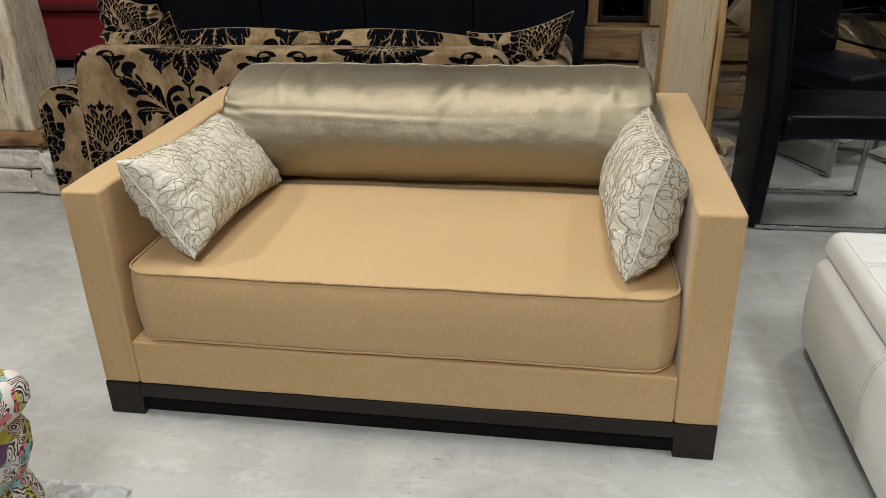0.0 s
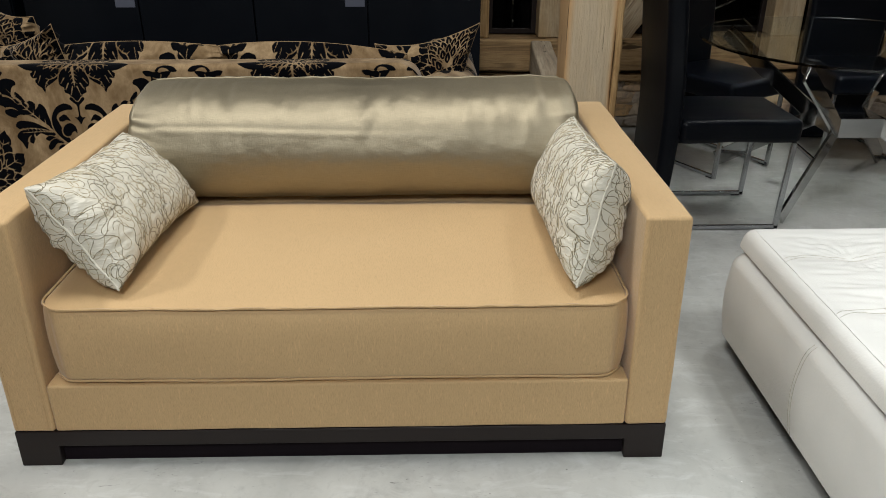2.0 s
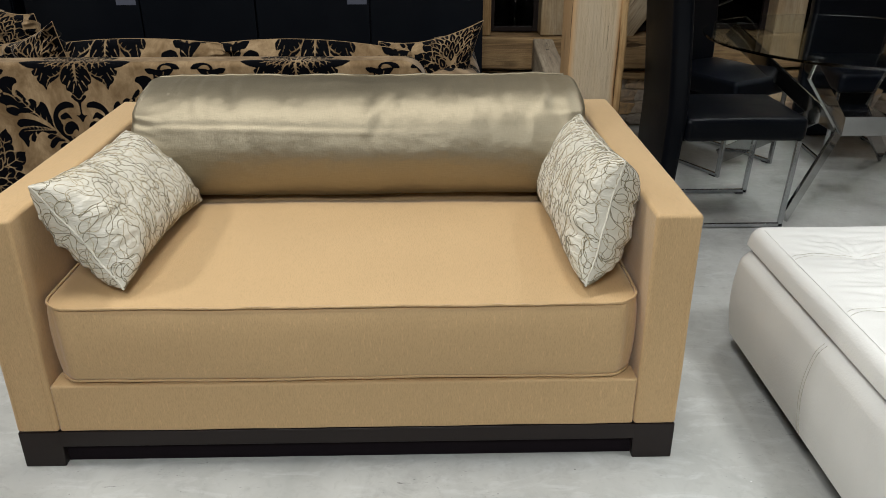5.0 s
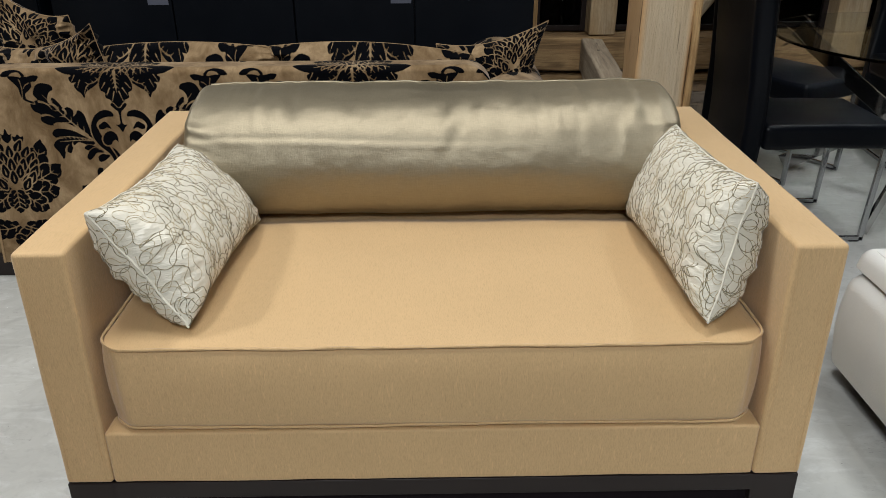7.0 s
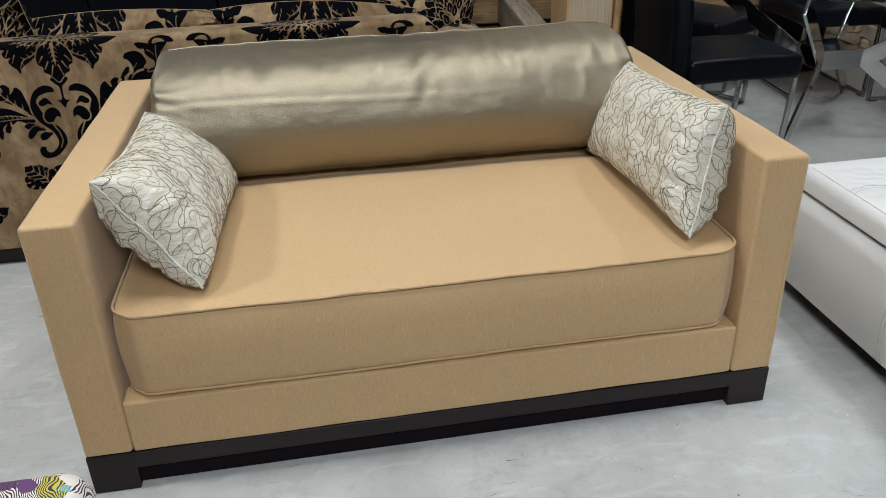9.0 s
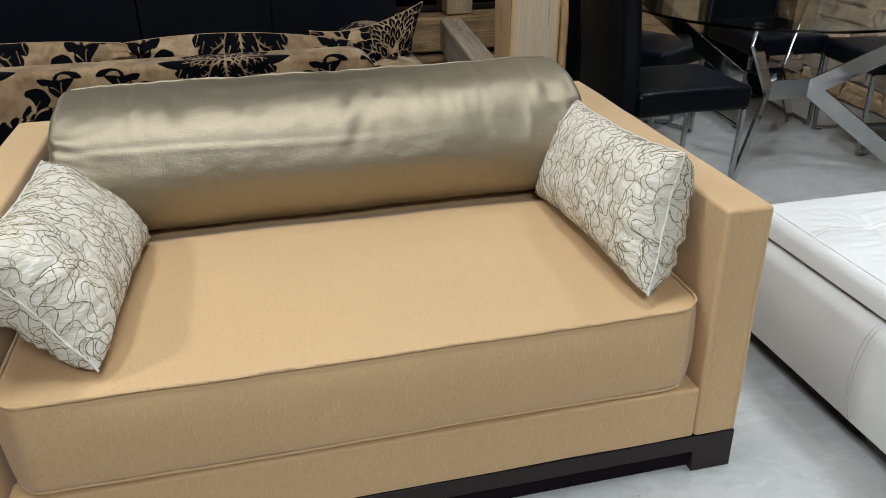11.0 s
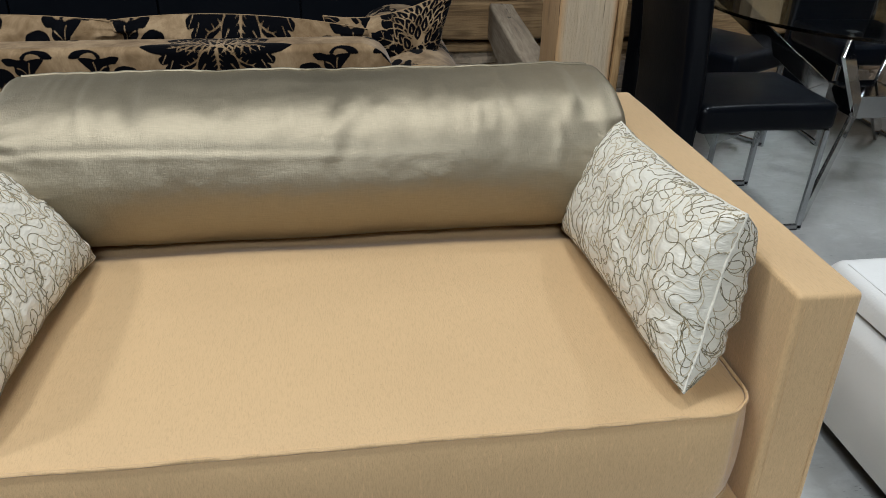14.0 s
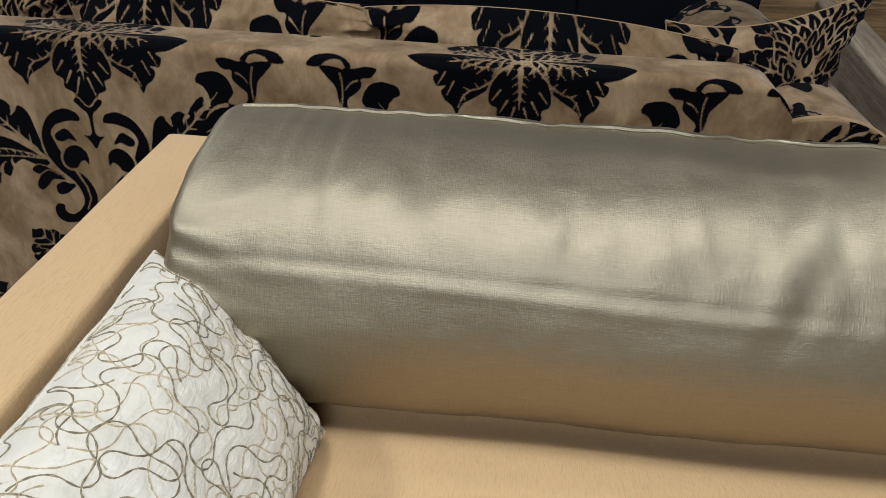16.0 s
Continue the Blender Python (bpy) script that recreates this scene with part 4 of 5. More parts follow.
# ---- long satin cushion along the back ----
profile = round_curve([(2.400, 0.472), (2.345, 0.472), (2.300, 0.481), (2.264, 0.504), (2.240, 0.544), (2.229, 0.588), (2.227, 0.628), (2.235, 0.664), (2.255, 0.708), (2.288, 0.748), (2.336, 0.781), (2.398, 0.799), (2.465, 0.804), (2.545, 0.797), (2.585, 0.74), (2.592, 0.60), (2.50, 0.482)], 9)
core = np.array([2.42, 0.64])
BX0, BX1 = -1.109, 0.283


def satin_cushion():
    xs = []
    n = 230
    for k in range(n + 1):
        s = k / n
        xs.append(BX0 + (BX1 - BX0) * s)
    rows = []
    for x in xs:
        e = min(x - BX0, BX1 - x) / 0.040
        k = (1 - (1 - min(1, max(0.0, e))) ** 2.4) ** 0.42 if e < 1 else 1.0
        k = max(k, 0.02)
        p = core + (profile - core) * np.array([k * 0.9 + 0.1 * min(1, k), k ** 0.8])
        rows.append(np.column_stack([np.full(len(p), x), p]))
    g = np.array(rows)
    ang = np.arctan2(g[:, :, 2] - core[1], g[:, :, 1] - core[0])
    out = np.stack([np.zeros_like(ang), np.cos(ang), np.sin(ang)], -1)
    x, z, y = g[:, :, 0], g[:, :, 2], g[:, :, 1]
    front = (y < 2.46) * 1.0
    zc = 0.706 + 0.006 * np.sin(x * 5)
    crease = -0.0018 * np.exp(-((z - zc - 0.006) / 0.006) ** 2) + 0.0016 * np.exp(-((z - zc + 0.006) / 0.008) ** 2)
    d = front * crease * np.clip((-0.05 - x) / 0.4, 0.05, 1) * np.clip((x - BX0 - 0.03) / 0.08, 0, 1)
    d += front * 0.003 * np.exp(-((x + 0.40 - (z - 0.70) * 0.55) / 0.022) ** 2) * np.exp(-((z - 0.735) / 0.05) ** 2)
    d -= front * 0.003 * np.exp(-((x + 0.36 - (z - 0.70) * 0.55) / 0.020) ** 2) * np.exp(-((z - 0.72) / 0.05) ** 2)
    for k in range(30):
        cx, cz = random.uniform(BX0, BX1), random.uniform(0.68, 0.80)
        slope, w, a = random.uniform(-0.6, 0.6), random.uniform(0.010, 0.022), random.uniform(-0.0020, 0.0020)
        d += front * a * np.exp(-((x - cx - (z - cz) * slope) / w) ** 2) * np.exp(-((z - cz) / 0.045) ** 2)
    for k in range(90):
        cx, cz = random.uniform(BX0, BX1), random.uniform(0.765, 0.812)
        slope, w, a = random.uniform(-0.35, 0.35), random.uniform(0.008, 0.024), random.uniform(0.0006, 0.0022) * random.choice((1, -1))
        d += a * np.exp(-((x - cx - (z - cz) * slope) / w) ** 2) * np.exp(-((z - cz) / random.uniform(0.018, 0.04)) ** 2)
    for ex, sgn in ((BX0, 1), (BX1, -1)):
        for k in range(16):
            cz, a = random.uniform(0.54, 0.81), random.uniform(0.0015, 0.0055) * random.choice((1, -1))
            slope = random.uniform(-0.5, 0.5)
            d += a * np.exp(-((z - cz - slope * sgn * (x - ex)) / 0.011) ** 2) * np.exp(-(np.abs(x - ex) / 0.09) ** 1.5)
    d += wobble(g * np.array([0.35, 1, 1]), 9.0, 0.0026, 2.0) + wobble(g, 5.0, 0.0055, 12.0) + wobble(g, 22.0, 0.0011, 5.0) + wobble(g * np.array([0.7, 1, 1]), 44.0, 0.0007, 15.0) + wobble(g * np.array([1, 0.25, 0.3]), 26.0, 0.0016, 8.0) * np.clip((z - 0.66) / 0.1, 0, 1)
    g += out * d[:, :, None]
    g[:, :, 2] -= 0.026 * np.exp(-np.minimum(x - BX0, BX1 - x) / 0.022) * np.clip((z - 0.70) / 0.1, 0, 1)
    tug = np.exp(-np.minimum(x - BX0, BX1 - x) / 0.03)
    g[:, :, 0] += tug * wobble(g * np.array([0.2, 1, 1]), 17.0, 0.009, 21.0)
    g[:, :, 2] = np.maximum(g[:, :, 2], 0.4700)
    return g


g = satin_cushion()
roll = thing("back_cushion", "long olive-gold satin back cushion with soft creases on a sofa", "cushion", (-0.41, 2.42, 0.475))
sheet("cover", g, SATIN, roll, wrap=True)
ridge = g[8:-8:3, :, :]
ridge = np.array([r[np.argmin(np.abs(r[:, 1] - 2.515) + (r[:, 2] < 0.7) * 9)] for r in ridge]) + np.array([0, 0, 0.001])
cord("piping", ridge, 0.0035, SATIN, roll, "", 6)


# ---- scatter cushions ----
def cushion_grid(corners, thick, n, m, pull=0.07, seed=0.0, crumple=0.006, power=0.55, blunt=2.6, slim=0, gather=(6.0, 1.4)):
    """Front and back faces of a stuffed cushion with its seam through four corners (A B along the top, D C below)."""
    A, B, C, D = [np.array(c, float) for c in corners]
    u = -np.cos(np.linspace(0, math.pi, n)) * 0.55 + np.linspace(-1, 1, n) * 0.45
    v = -np.cos(np.linspace(0, math.pi, m)) * 0.55 + np.linspace(-1, 1, m) * 0.45
    U, V = np.meshgrid(u, v, indexing="ij")
    up, vp = U * (1 - 0.35 * pull * (1 - V ** 2) * np.abs(U) ** 1.5), V * (1 - pull * (1 - U ** 2) * np.abs(V) ** 1.5)
    s, t = ((up + 1) / 2)[..., None], ((vp + 1) / 2)[..., None]
    flat = (A * (1 - s) + B * s) * (1 - t) + (D * (1 - s) + C * s) * t
    nrm = np.cross(B - A, D - A)
    nrm /= np.linalg.norm(nrm)
    h = thick * ((1 - np.abs(U) ** np.where(U * slim > 0, 2.6, blunt)).clip(0) * (1 - np.abs(V) ** 2.4).clip(0)) ** power
    edge = np.minimum(1 - np.abs(U), 1 - np.abs(V))
    fold = wobble(flat, 16.0, crumple, seed) * np.clip(edge * 5, 0, 1)
    fold = fold + wobble(flat, 38.0, crumple * 0.22, seed + 4) * np.clip(edge * 7, 0, 1)
    ends = np.exp(-((1 - np.abs(U)) / 0.22) ** 2) * np.clip((1 - np.abs(U)) * 14, 0, 1)
    fold = fold + ends * wobble(np.stack([U * 1.6, V * gather[0], V * 0], -1), 1.0, crumple * gather[1], seed + 9) + ends * wobble(np.stack([U * 2.2, V * gather[0] * 3.1, V * 0], -1), 1.0, crumple * gather[1] * 0.36, seed + 13)
    return flat, nrm, h, fold


def arc(grid, axis):
    """Even steps along one way of a grid, as grid indices, and the length of that way."""
    step = np.linalg.norm(np.diff(grid, axis=axis), axis=2).mean(axis=1 - axis)
    run = np.concatenate([[0], np.cumsum(step)])
    return run / run[-1], run[-1]


def sample(grid, a, b):
    """Place on a grid at a, b in 0..1 of its true lengths."""
    n, m = grid.shape[:2]
    x, y = np.interp(a, arc(SPAN[0], 0)[0], np.arange(n)), np.interp(b, arc(SPAN[0], 1)[0], np.arange(m))
    i, j = np.minimum(x.astype(int), n - 2), np.minimum(y.astype(int), m - 2)
    fx, fy = (x - i)[:, None], (y - j)[:, None]
    return (grid[i, j] * (1 - fx) + grid[i + 1, j] * fx) * (1 - fy) + (grid[i, j + 1] * (1 - fx) + grid[i + 1, j + 1] * fx) * fy


SPAN = [None]


def meander(rng, size_u, size_v, count, length, taken):
    """Loopy stitched lines wandering over a cloth of the given size; each picks the emptiest of several ways."""
    lines = []
    for k in range(count):
        best = None
        for _ in range(7):
            x, y, a = rng.uniform(0, size_u), rng.uniform(0, size_v), rng.uniform(0, 6.283)
            w, hold, pts = rng.choice((-1, 1)) * 40.0, 0, []
            for _ in range(int(length / 0.004)):
                pts.append((x, y))
                hold -= 1
                if hold <= 0:
                    w, hold = -math.copysign(rng.uniform(28, 85), w), int(rng.uniform(6, 17))
                a += w * 0.004
                x, y = x + 0.004 * math.cos(a), y + 0.004 * math.sin(a)
                if not (0.0 < x < size_u and 0.0 < y < size_v):
                    a += math.pi * 0.5
                    x, y = min(max(x, 0.001), size_u - 0.001), min(max(y, 0.001), size_v - 0.001)
            p = np.array(pts)
            cells = (np.floor(p[:, 0] / 0.016).astype(int), np.floor(p[:, 1] / 0.016).astype(int))
            score = taken[cells].sum()
            if best is None or score < best[0]:
                best = (score, p, cells)
        np.add.at(taken, best[2], 1.0)
        p, ones = best[1], np.ones(5) / 5
        lines.append(np.column_stack([np.convolve(np.pad(p[:, i], 2, mode="edge"), ones, "valid") for i in (0, 1)]))
    return lines


def stitched(name, lines, grids, normals, size_u, size_v, width, mat, parent, label):
    verts, faces = [], []
    for face, p in lines:
        grid, nor = grids[face], normals[face]
        c = sample(grid, p[:, 0] / size_u, p[:, 1] / size_v)
        nn = sample(nor, p[:, 0] / size_u, p[:, 1] / size_v)
        nn /= np.linalg.norm(nn, axis=1)[:, None]
        d = np.gradient(c, axis=0)
        s = np.cross(nn, d)
        s /= np.linalg.norm(s, axis=1)[:, None] + 1e-9
        base = len(verts)
        bead = 1 + 0.3 * np.sin(np.arange(len(c)) * 1.57)[:, None]
        for row in np.stack([c + s * width * 0.5 * bead - nn * 0.0004, c + nn * 0.0014 * bead, c - s * width * 0.5 * bead - nn * 0.0004], 1):
            verts += row.tolist()
        for i in range(len(c) - 1):
            q = base + i * 3
            faces += [(q, q + 3, q + 4, q + 1), (q + 1, q + 4, q + 5, q + 2)]
    me = bpy.data.meshes.new(name)
    me.from_pydata(verts, [], faces)
    tagged(from_mesh(name, me, mat, parent, label), kind="stuff")


def grid_normals(g, toward):
    n = np.cross(np.gradient(g, axis=0), np.gradient(g, axis=1))
    n /= np.linalg.norm(n, axis=2)[:, :, None] + 1e-12
    return n * np.where((n @ toward)[..., None] < 0, -1, 1)


def quilt(lines, face, shape, su, sv, reach=0.011):
    """How far the cloth puffs up at each place of a grid between the stitched lines of one face, 0 to 1."""
    pts = np.vstack([p[::2] for f, p in lines if f == face])
    a, b = arc(SPAN[0], 0)[0] * su, arc(SPAN[0], 1)[0] * sv
    out = np.zeros(shape)
    for i, x in enumerate(a):
        near = pts[np.abs(pts[:, 0] - x) < 0.03]
        if len(near):
            out[i] = np.sqrt(((near[None, :, 0] - x) ** 2 + (near[None, :, 1] - b[:, None]) ** 2).min(1))
        else:
            out[i] = 0.03
    return 1 - np.exp(-(np.minimum(out, 0.03) / reach) ** 2)


def scatter_cushion(corners, thick_front, thick_back, seed, label, slim):
    flat, nrm, h, fold = cushion_grid(corners, 1.0, 171, 115, 0.11, seed, 0.0048, 0.5, 9.0, slim, (4.5, 3.4))
    flat = flat + nrm * wobble(flat, 13.0, 0.006, seed + 2)[..., None] + np.array([0, 0, 1.0]) * wobble(flat, 17.0, 0.004, seed + 5)[..., None]
    front = flat + nrm * (h * thick_front + fold * np.clip(h * 3, 0, 1))[..., None]
    back = flat - nrm * (h * thick_back + 0.6 * fold * np.clip(h * 3, 0, 1))[..., None]
    SPAN[0] = front
    su, sv = arc(front, 0)[1], arc(front, 1)[1]
    rng = random.Random(seed * 100)
    taken = [np.zeros((int(su / 0.016) + 2, int(sv / 0.016) + 2)) for _ in (0, 1)]
    threads = []
    for name, mat, count, width in (("dark_embroidery", DARK_THREAD, 60, 0.0022), ("gold_embroidery", GOLD_THREAD, 58, 0.0019)):
        threads.append((name, mat, width, [(face, p) for face, share in ((0, 1.0), (1, 0.7)) for p in meander(rng, su, sv, int(count * share), 0.36, taken[face])]))
    every = [x for entry in threads for x in entry[3]]
    soft = np.clip(h * 2, 0, 1)
    front = front + nrm * (quilt(every, 0, h.shape, su, sv) * 0.0034 * soft)[..., None]
    back = back - nrm * (quilt(every, 1, h.shape, su, sv) * 0.0034 * soft)[..., None]
    centre = flat.reshape(-1, 3).mean(0)
    ob = thing("scatter_cushion", label, "cushion", (centre[0], centre[1], min(c[2] for c in corners)), "scatter cushions on the tan sofa")
    n, m = front.shape[:2]
    me = bpy.data.meshes.new("cover")
    verts = np.concatenate([front.reshape(-1, 3), back.reshape(-1, 3)])
    i, j = np.meshgrid(np.arange(n - 1), np.arange(m - 1), indexing="ij")
    q = np.stack([i * m + j, (i + 1) * m + j, (i + 1) * m + j + 1, i * m + j + 1], -1).reshape(-1, 4)
    me.from_pydata(verts.tolist(), [], q[:, ::-1].tolist() + (q + n * m).tolist())
    bm = bmesh.new()
    bm.from_mesh(me)
    bmesh.ops.remove_doubles(bm, verts=bm.verts, dist=0.0003)
    bmesh.ops.recalc_face_normals(bm, faces=bm.faces)
    part("cover", bm, SILK, ob, weighted=False)
    rim = np.concatenate([flat[:, 0], flat[-1, 1:], flat[::-1, -1][1:], flat[0, ::-1][1:-1]])
    cord("piping", rim, 0.0028, SILK, ob, "", 6, True)
    SPAN[0] = front
    grids, normals = (front, back), (grid_normals(front, nrm), grid_normals(back, -nrm))
    for name, mat, width, lines in threads:
        stitched(name, lines, grids, normals, su, sv, width, mat, ob, "looping chain-stitch embroidery")
    return ob


scatter_cushion([(-1.112, 1.690, 0.742), (-1.116, 2.300, 0.690), (-0.893, 2.218, 0.502), (-0.938, 1.664, 0.492)], 0.078, 0.09, 1.3,
                "ivory silk cushion with looping olive embroidery, leaning on a sofa arm", 1)
scatter_cushion([(0.243, 2.300, 0.738), (0.246, 1.718, 0.783), (0.166, 1.652, 0.492), (0.140, 2.285, 0.478)], 0.095, 0.075, 2.7,
                "ivory silk cushion with looping olive embroidery, upright against a sofa arm", -1)

# ---- damask sofa behind ----
PX, PZ = -1.467, 0.784
damask = thing("damask_sofa", "tan velvet sofa with black damask figures, seen from behind", "sofa", (-1.1, 3.3, 0))


def damask_back():
    """The back panel as one cloth over front, top and far side, with rounded top corners."""
    X0, X1, Y0, Y1, top, r = -1.945, -0.218, 2.822, 2.935, 0.784, 0.085
    xs = np.arange(X0, X1 + 0.001, 0.0028)
    path, lengths = [], []
    for z in np.arange(0.075, top - 0.02, 0.0028):
        path.append((Y0, z))
    for k in range(1, 9):
        a = radians(180 - 90 * k / 8)
        path.append((Y0 + 0.02 + 0.02 * math.cos(a), top - 0.02 + 0.02 * math.sin(a)))
    for y in np.arange(Y0 + 0.025, Y1 - 0.02, 0.0028):
        path.append((y, top))
    for k in range(0, 9):
        a = radians(90 - 90 * k / 8)
        path.append((Y1 - 0.02 + 0.02 * math.cos(a), top - 0.02 + 0.02 * math.sin(a)))
    for z in np.arange(top - 0.03, 0.1, -0.03):
        path.append((Y1, z))
    path = np.array(path)
    run = np.concatenate([[0], np.cumsum(np.hypot(*np.diff(path, axis=0).T))])
    v = run + 0.075 - PZ
    g = np.zeros((len(xs), len(path), 3))
    for i, x in enumerate(xs):
        e = min(x - X0, X1 - x)
        drop = r - math.sqrt(max(0.0, r * r - (r - e) ** 2)) if e < r else 0.0
        z = np.minimum(path[:, 1], top - drop)
        lean = (z - 0.4) * 0.0
        flare = 0.055 * (0.784 - z) / 0.72 * (1 if x < -1.1 else -1) * -1 * (abs(x + 1.13) / 0.86)
        g[i, :, 0], g[i, :, 1], g[i, :, 2] = x + flare, path[:, 0] + lean, z
    g[:, :, 1] += wobble(g, 3.0, 0.006, 4.0)
    u = np.broadcast_to((xs - PX)[:, None], g.shape[:2])
    return g, flock_at(u, np.broadcast_to(v[None], g.shape[:2])), xs


g, f, xs = damask_back()
sheet("back", g, DAMASK, damask, "", flock=f)
edge = [g[k, :, :] for k in (0, -1)]
for e in edge:
    cut = e[: int(len(e) * 0.62)]
    cord("piping", cut, 0.0045, TAN_VELVET, damask, "", 6)
for e, x in zip(edge, (-1, 1)):
    me = bpy.data.meshes.new("back_end")
    me.from_pydata(e.tolist(), [], [tuple(range(len(e)))])
    from_mesh("back_end", me, DAMASK, damask)


def damask_arm(x0, x1, top, u0):
    """A flared arm with a rolled top; the cloth runs round it."""
    w = x1 - x0
    prof = [(x0, 0.08)] + [(x0 + (0.0 if k < 6 else 0), 0.08 + (top - 0.18) * k / 12) for k in range(1, 13)]
    for k in range(1, 16):
        a = radians(180 - 180 * k / 15)
        prof.append(((x0 + x1) / 2 + w / 2 * math.cos(a), top - 0.10 + 0.10 * math.sin(a)))
    for k in range(1, 13):
        prof.append((x1, top - 0.10 - (top - 0.18) * k / 12))
    prof = np.array(prof)
    fine = []
    for a, b in zip(prof[:-1], prof[1:]):
        n = max(1, int(np.hypot(*(b - a)) / 0.004))
        fine += [a + (b - a) * k / n for k in range(n)]
    fine = np.array(fine + [prof[-1]])
    run = np.concatenate([[0], np.cumsum(np.hypot(*np.diff(fine, axis=0).T))])
    ys = np.arange(2.905, 3.80, 0.008)
    g = np.zeros((len(ys) + 110, len(fine), 3))
    mid = np.array([(x0 + x1) / 2, 0.08])
    for k in range(110):
        s = k / 109
        g[k, :, 0], g[k, :, 2] = (mid + (fine - mid) * (0.02 + 0.98 * s)).T
        g[k, :, 1] = 2.895 + 0.004 * s
    for i, y in enumerate(ys):
        g[110 + i, :, 0], g[110 + i, :, 2] = fine.T
        g[110 + i, :, 1] = y
    u = np.where(np.arange(len(g))[:, None] < 110, g[:, :, 0] - PX + 0.42, np.maximum(g[:, :, 1] - 2.9, 0) + u0)
    v = np.where(np.arange(len(g))[:, None] < 110, g[:, :, 2] - PZ, run[None] + 0.08 - PZ)
    ob = sheet("arm", g, DAMASK, damask, "", flock=flock_at(u, v))
    cord("arm_piping", g[110], 0.0045, TAN_VELVET, ob, "", 6)


damask_arm(-2.215, -1.93, 0.615, 0.1)
damask_arm(-0.262, 0.025, 0.70, 0.45)
part("seat_base", box(-2.0, -0.25, 2.99, 3.80, 0.08, 0.42, 0.02), DAMASK, damask)
part("plinth", box(-2.18, -0.05, 2.86, 3.78, 0.0, 0.08, 0.004), EBONY, damask, "black plinth base")


def damask_cushion(corners, thick, seed, label, n=220, m=130, pull=0.06, group="loose damask cushions", crumple=0.012, at=(0.0, 0.0), rim_size=0.002):
    flat, nrm, h, fold = cushion_grid(corners, 1.0, n, m, pull, seed, crumple)
    front = flat + nrm * (h * thick + fold)[..., None]
    back = flat - nrm * (h * thick - fold)[..., None]
    A, B, C, D = [np.array(c, float) for c in corners]
    su, sv = np.linalg.norm(B - A), np.linalg.norm(D - A)
    even = [-np.cos(np.linspace(0, math.pi, k)) * 0.275 + np.linspace(-1, 1, k) * 0.225 + 0.5 for k in (n, m)]
    uu, vv = np.meshgrid(even[0] * su, even[1] * -sv, indexing="ij")
    centre = flat.reshape(-1, 3).mean(0)
    ob = thing("damask_cushion", label, "cushion", (centre[0], centre[1], min(c[2] for c in corners)), group)
    du, dv = at
    sheet("cover", front, DAMASK, ob, "", flock=flock_at(uu + du, vv + dv))
    sheet("reverse", back, DAMASK, ob, "", flock=flock_at(uu + du, vv + dv))
    rim = np.concatenate([flat[:, 0], flat[-1, 1:], flat[::-1, -1][1:], flat[0, ::-1][1:-1]])
    cord("piping", rim, rim_size, TAN_VELVET, ob, "", 5, True)


PALM = -0.63
LONG = "plump damask velvet back cushion showing above the sofa back"
damask_cushion([(-1.66, 3.03, 0.806), (-0.96, 3.03, 0.806), (-0.98, 3.06, 0.43), (-1.64, 3.06, 0.43)], 0.085, 0.15, LONG, pull=-0.13, group="damask back cushions", crumple=0.03, at=(-1.66 - PALM, -0.022), rim_size=0.0015)
damask_cushion([(-0.99, 3.03, 0.812), (-0.27, 3.04, 0.776), (-0.26, 3.06, 0.43), (-0.99, 3.06, 0.43)], 0.085, 0.52, LONG, pull=-0.16, group="damask back cushions", crumple=0.03, at=(-0.99 - PALM, -0.022), rim_size=0.0015)
damask_cushion([(-0.40, 3.12, 0.80), (0.020, 3.200, 0.866), (-0.06, 3.16, 0.56), (-0.36, 3.10, 0.44)], 0.07, 0.31, "damask velvet cushion with a pointed corner standing on a sofa", 150, 120, 0.22, crumple=0.02, at=(0.09, -0.265))
damask_cushion([(-1.98, 3.12, 0.80), (-1.574, 2.960, 0.905), (-1.50, 3.05, 0.50), (-1.90, 3.10, 0.46)], 0.07, 0.73, "crumpled damask velvet cushion slumped in a sofa corner", 150, 120, 0.2, crumple=0.035, at=(0.06, -0.275))
damask_cushion([(-2.04, 3.22, 1.02), (-1.74, 3.18, 0.90), (-1.66, 3.25, 0.46), (-2.02, 3.25, 0.46)], 0.08, 0.44, "damask velvet cushion standing in a sofa corner", 150, 120, 0.2, crumple=0.03, at=(0.24, -0.255))

# ---- white leather ottoman ----
OX0, OX1, OY0, OY1 = 0.778, 1.95, 0.85, 2.205
ottoman = thing("ottoman", "large white leather ottoman with a creased pad top", "ottoman", ((OX0 + OX1) / 2, 1.5, 0))


def swell_at(s):
    """How far the body's wall stands out beyond the pad at s, 0 at the foot to 1 under the pad."""
    roll_in = max(0.0, s - 0.84) / 0.16
    return 0.024 + 0.012 * math.sin(math.pi * min(1.0, s * 1.05)) - 0.058 * (1 - math.sqrt(max(0.0, 1 - roll_in * roll_in)))


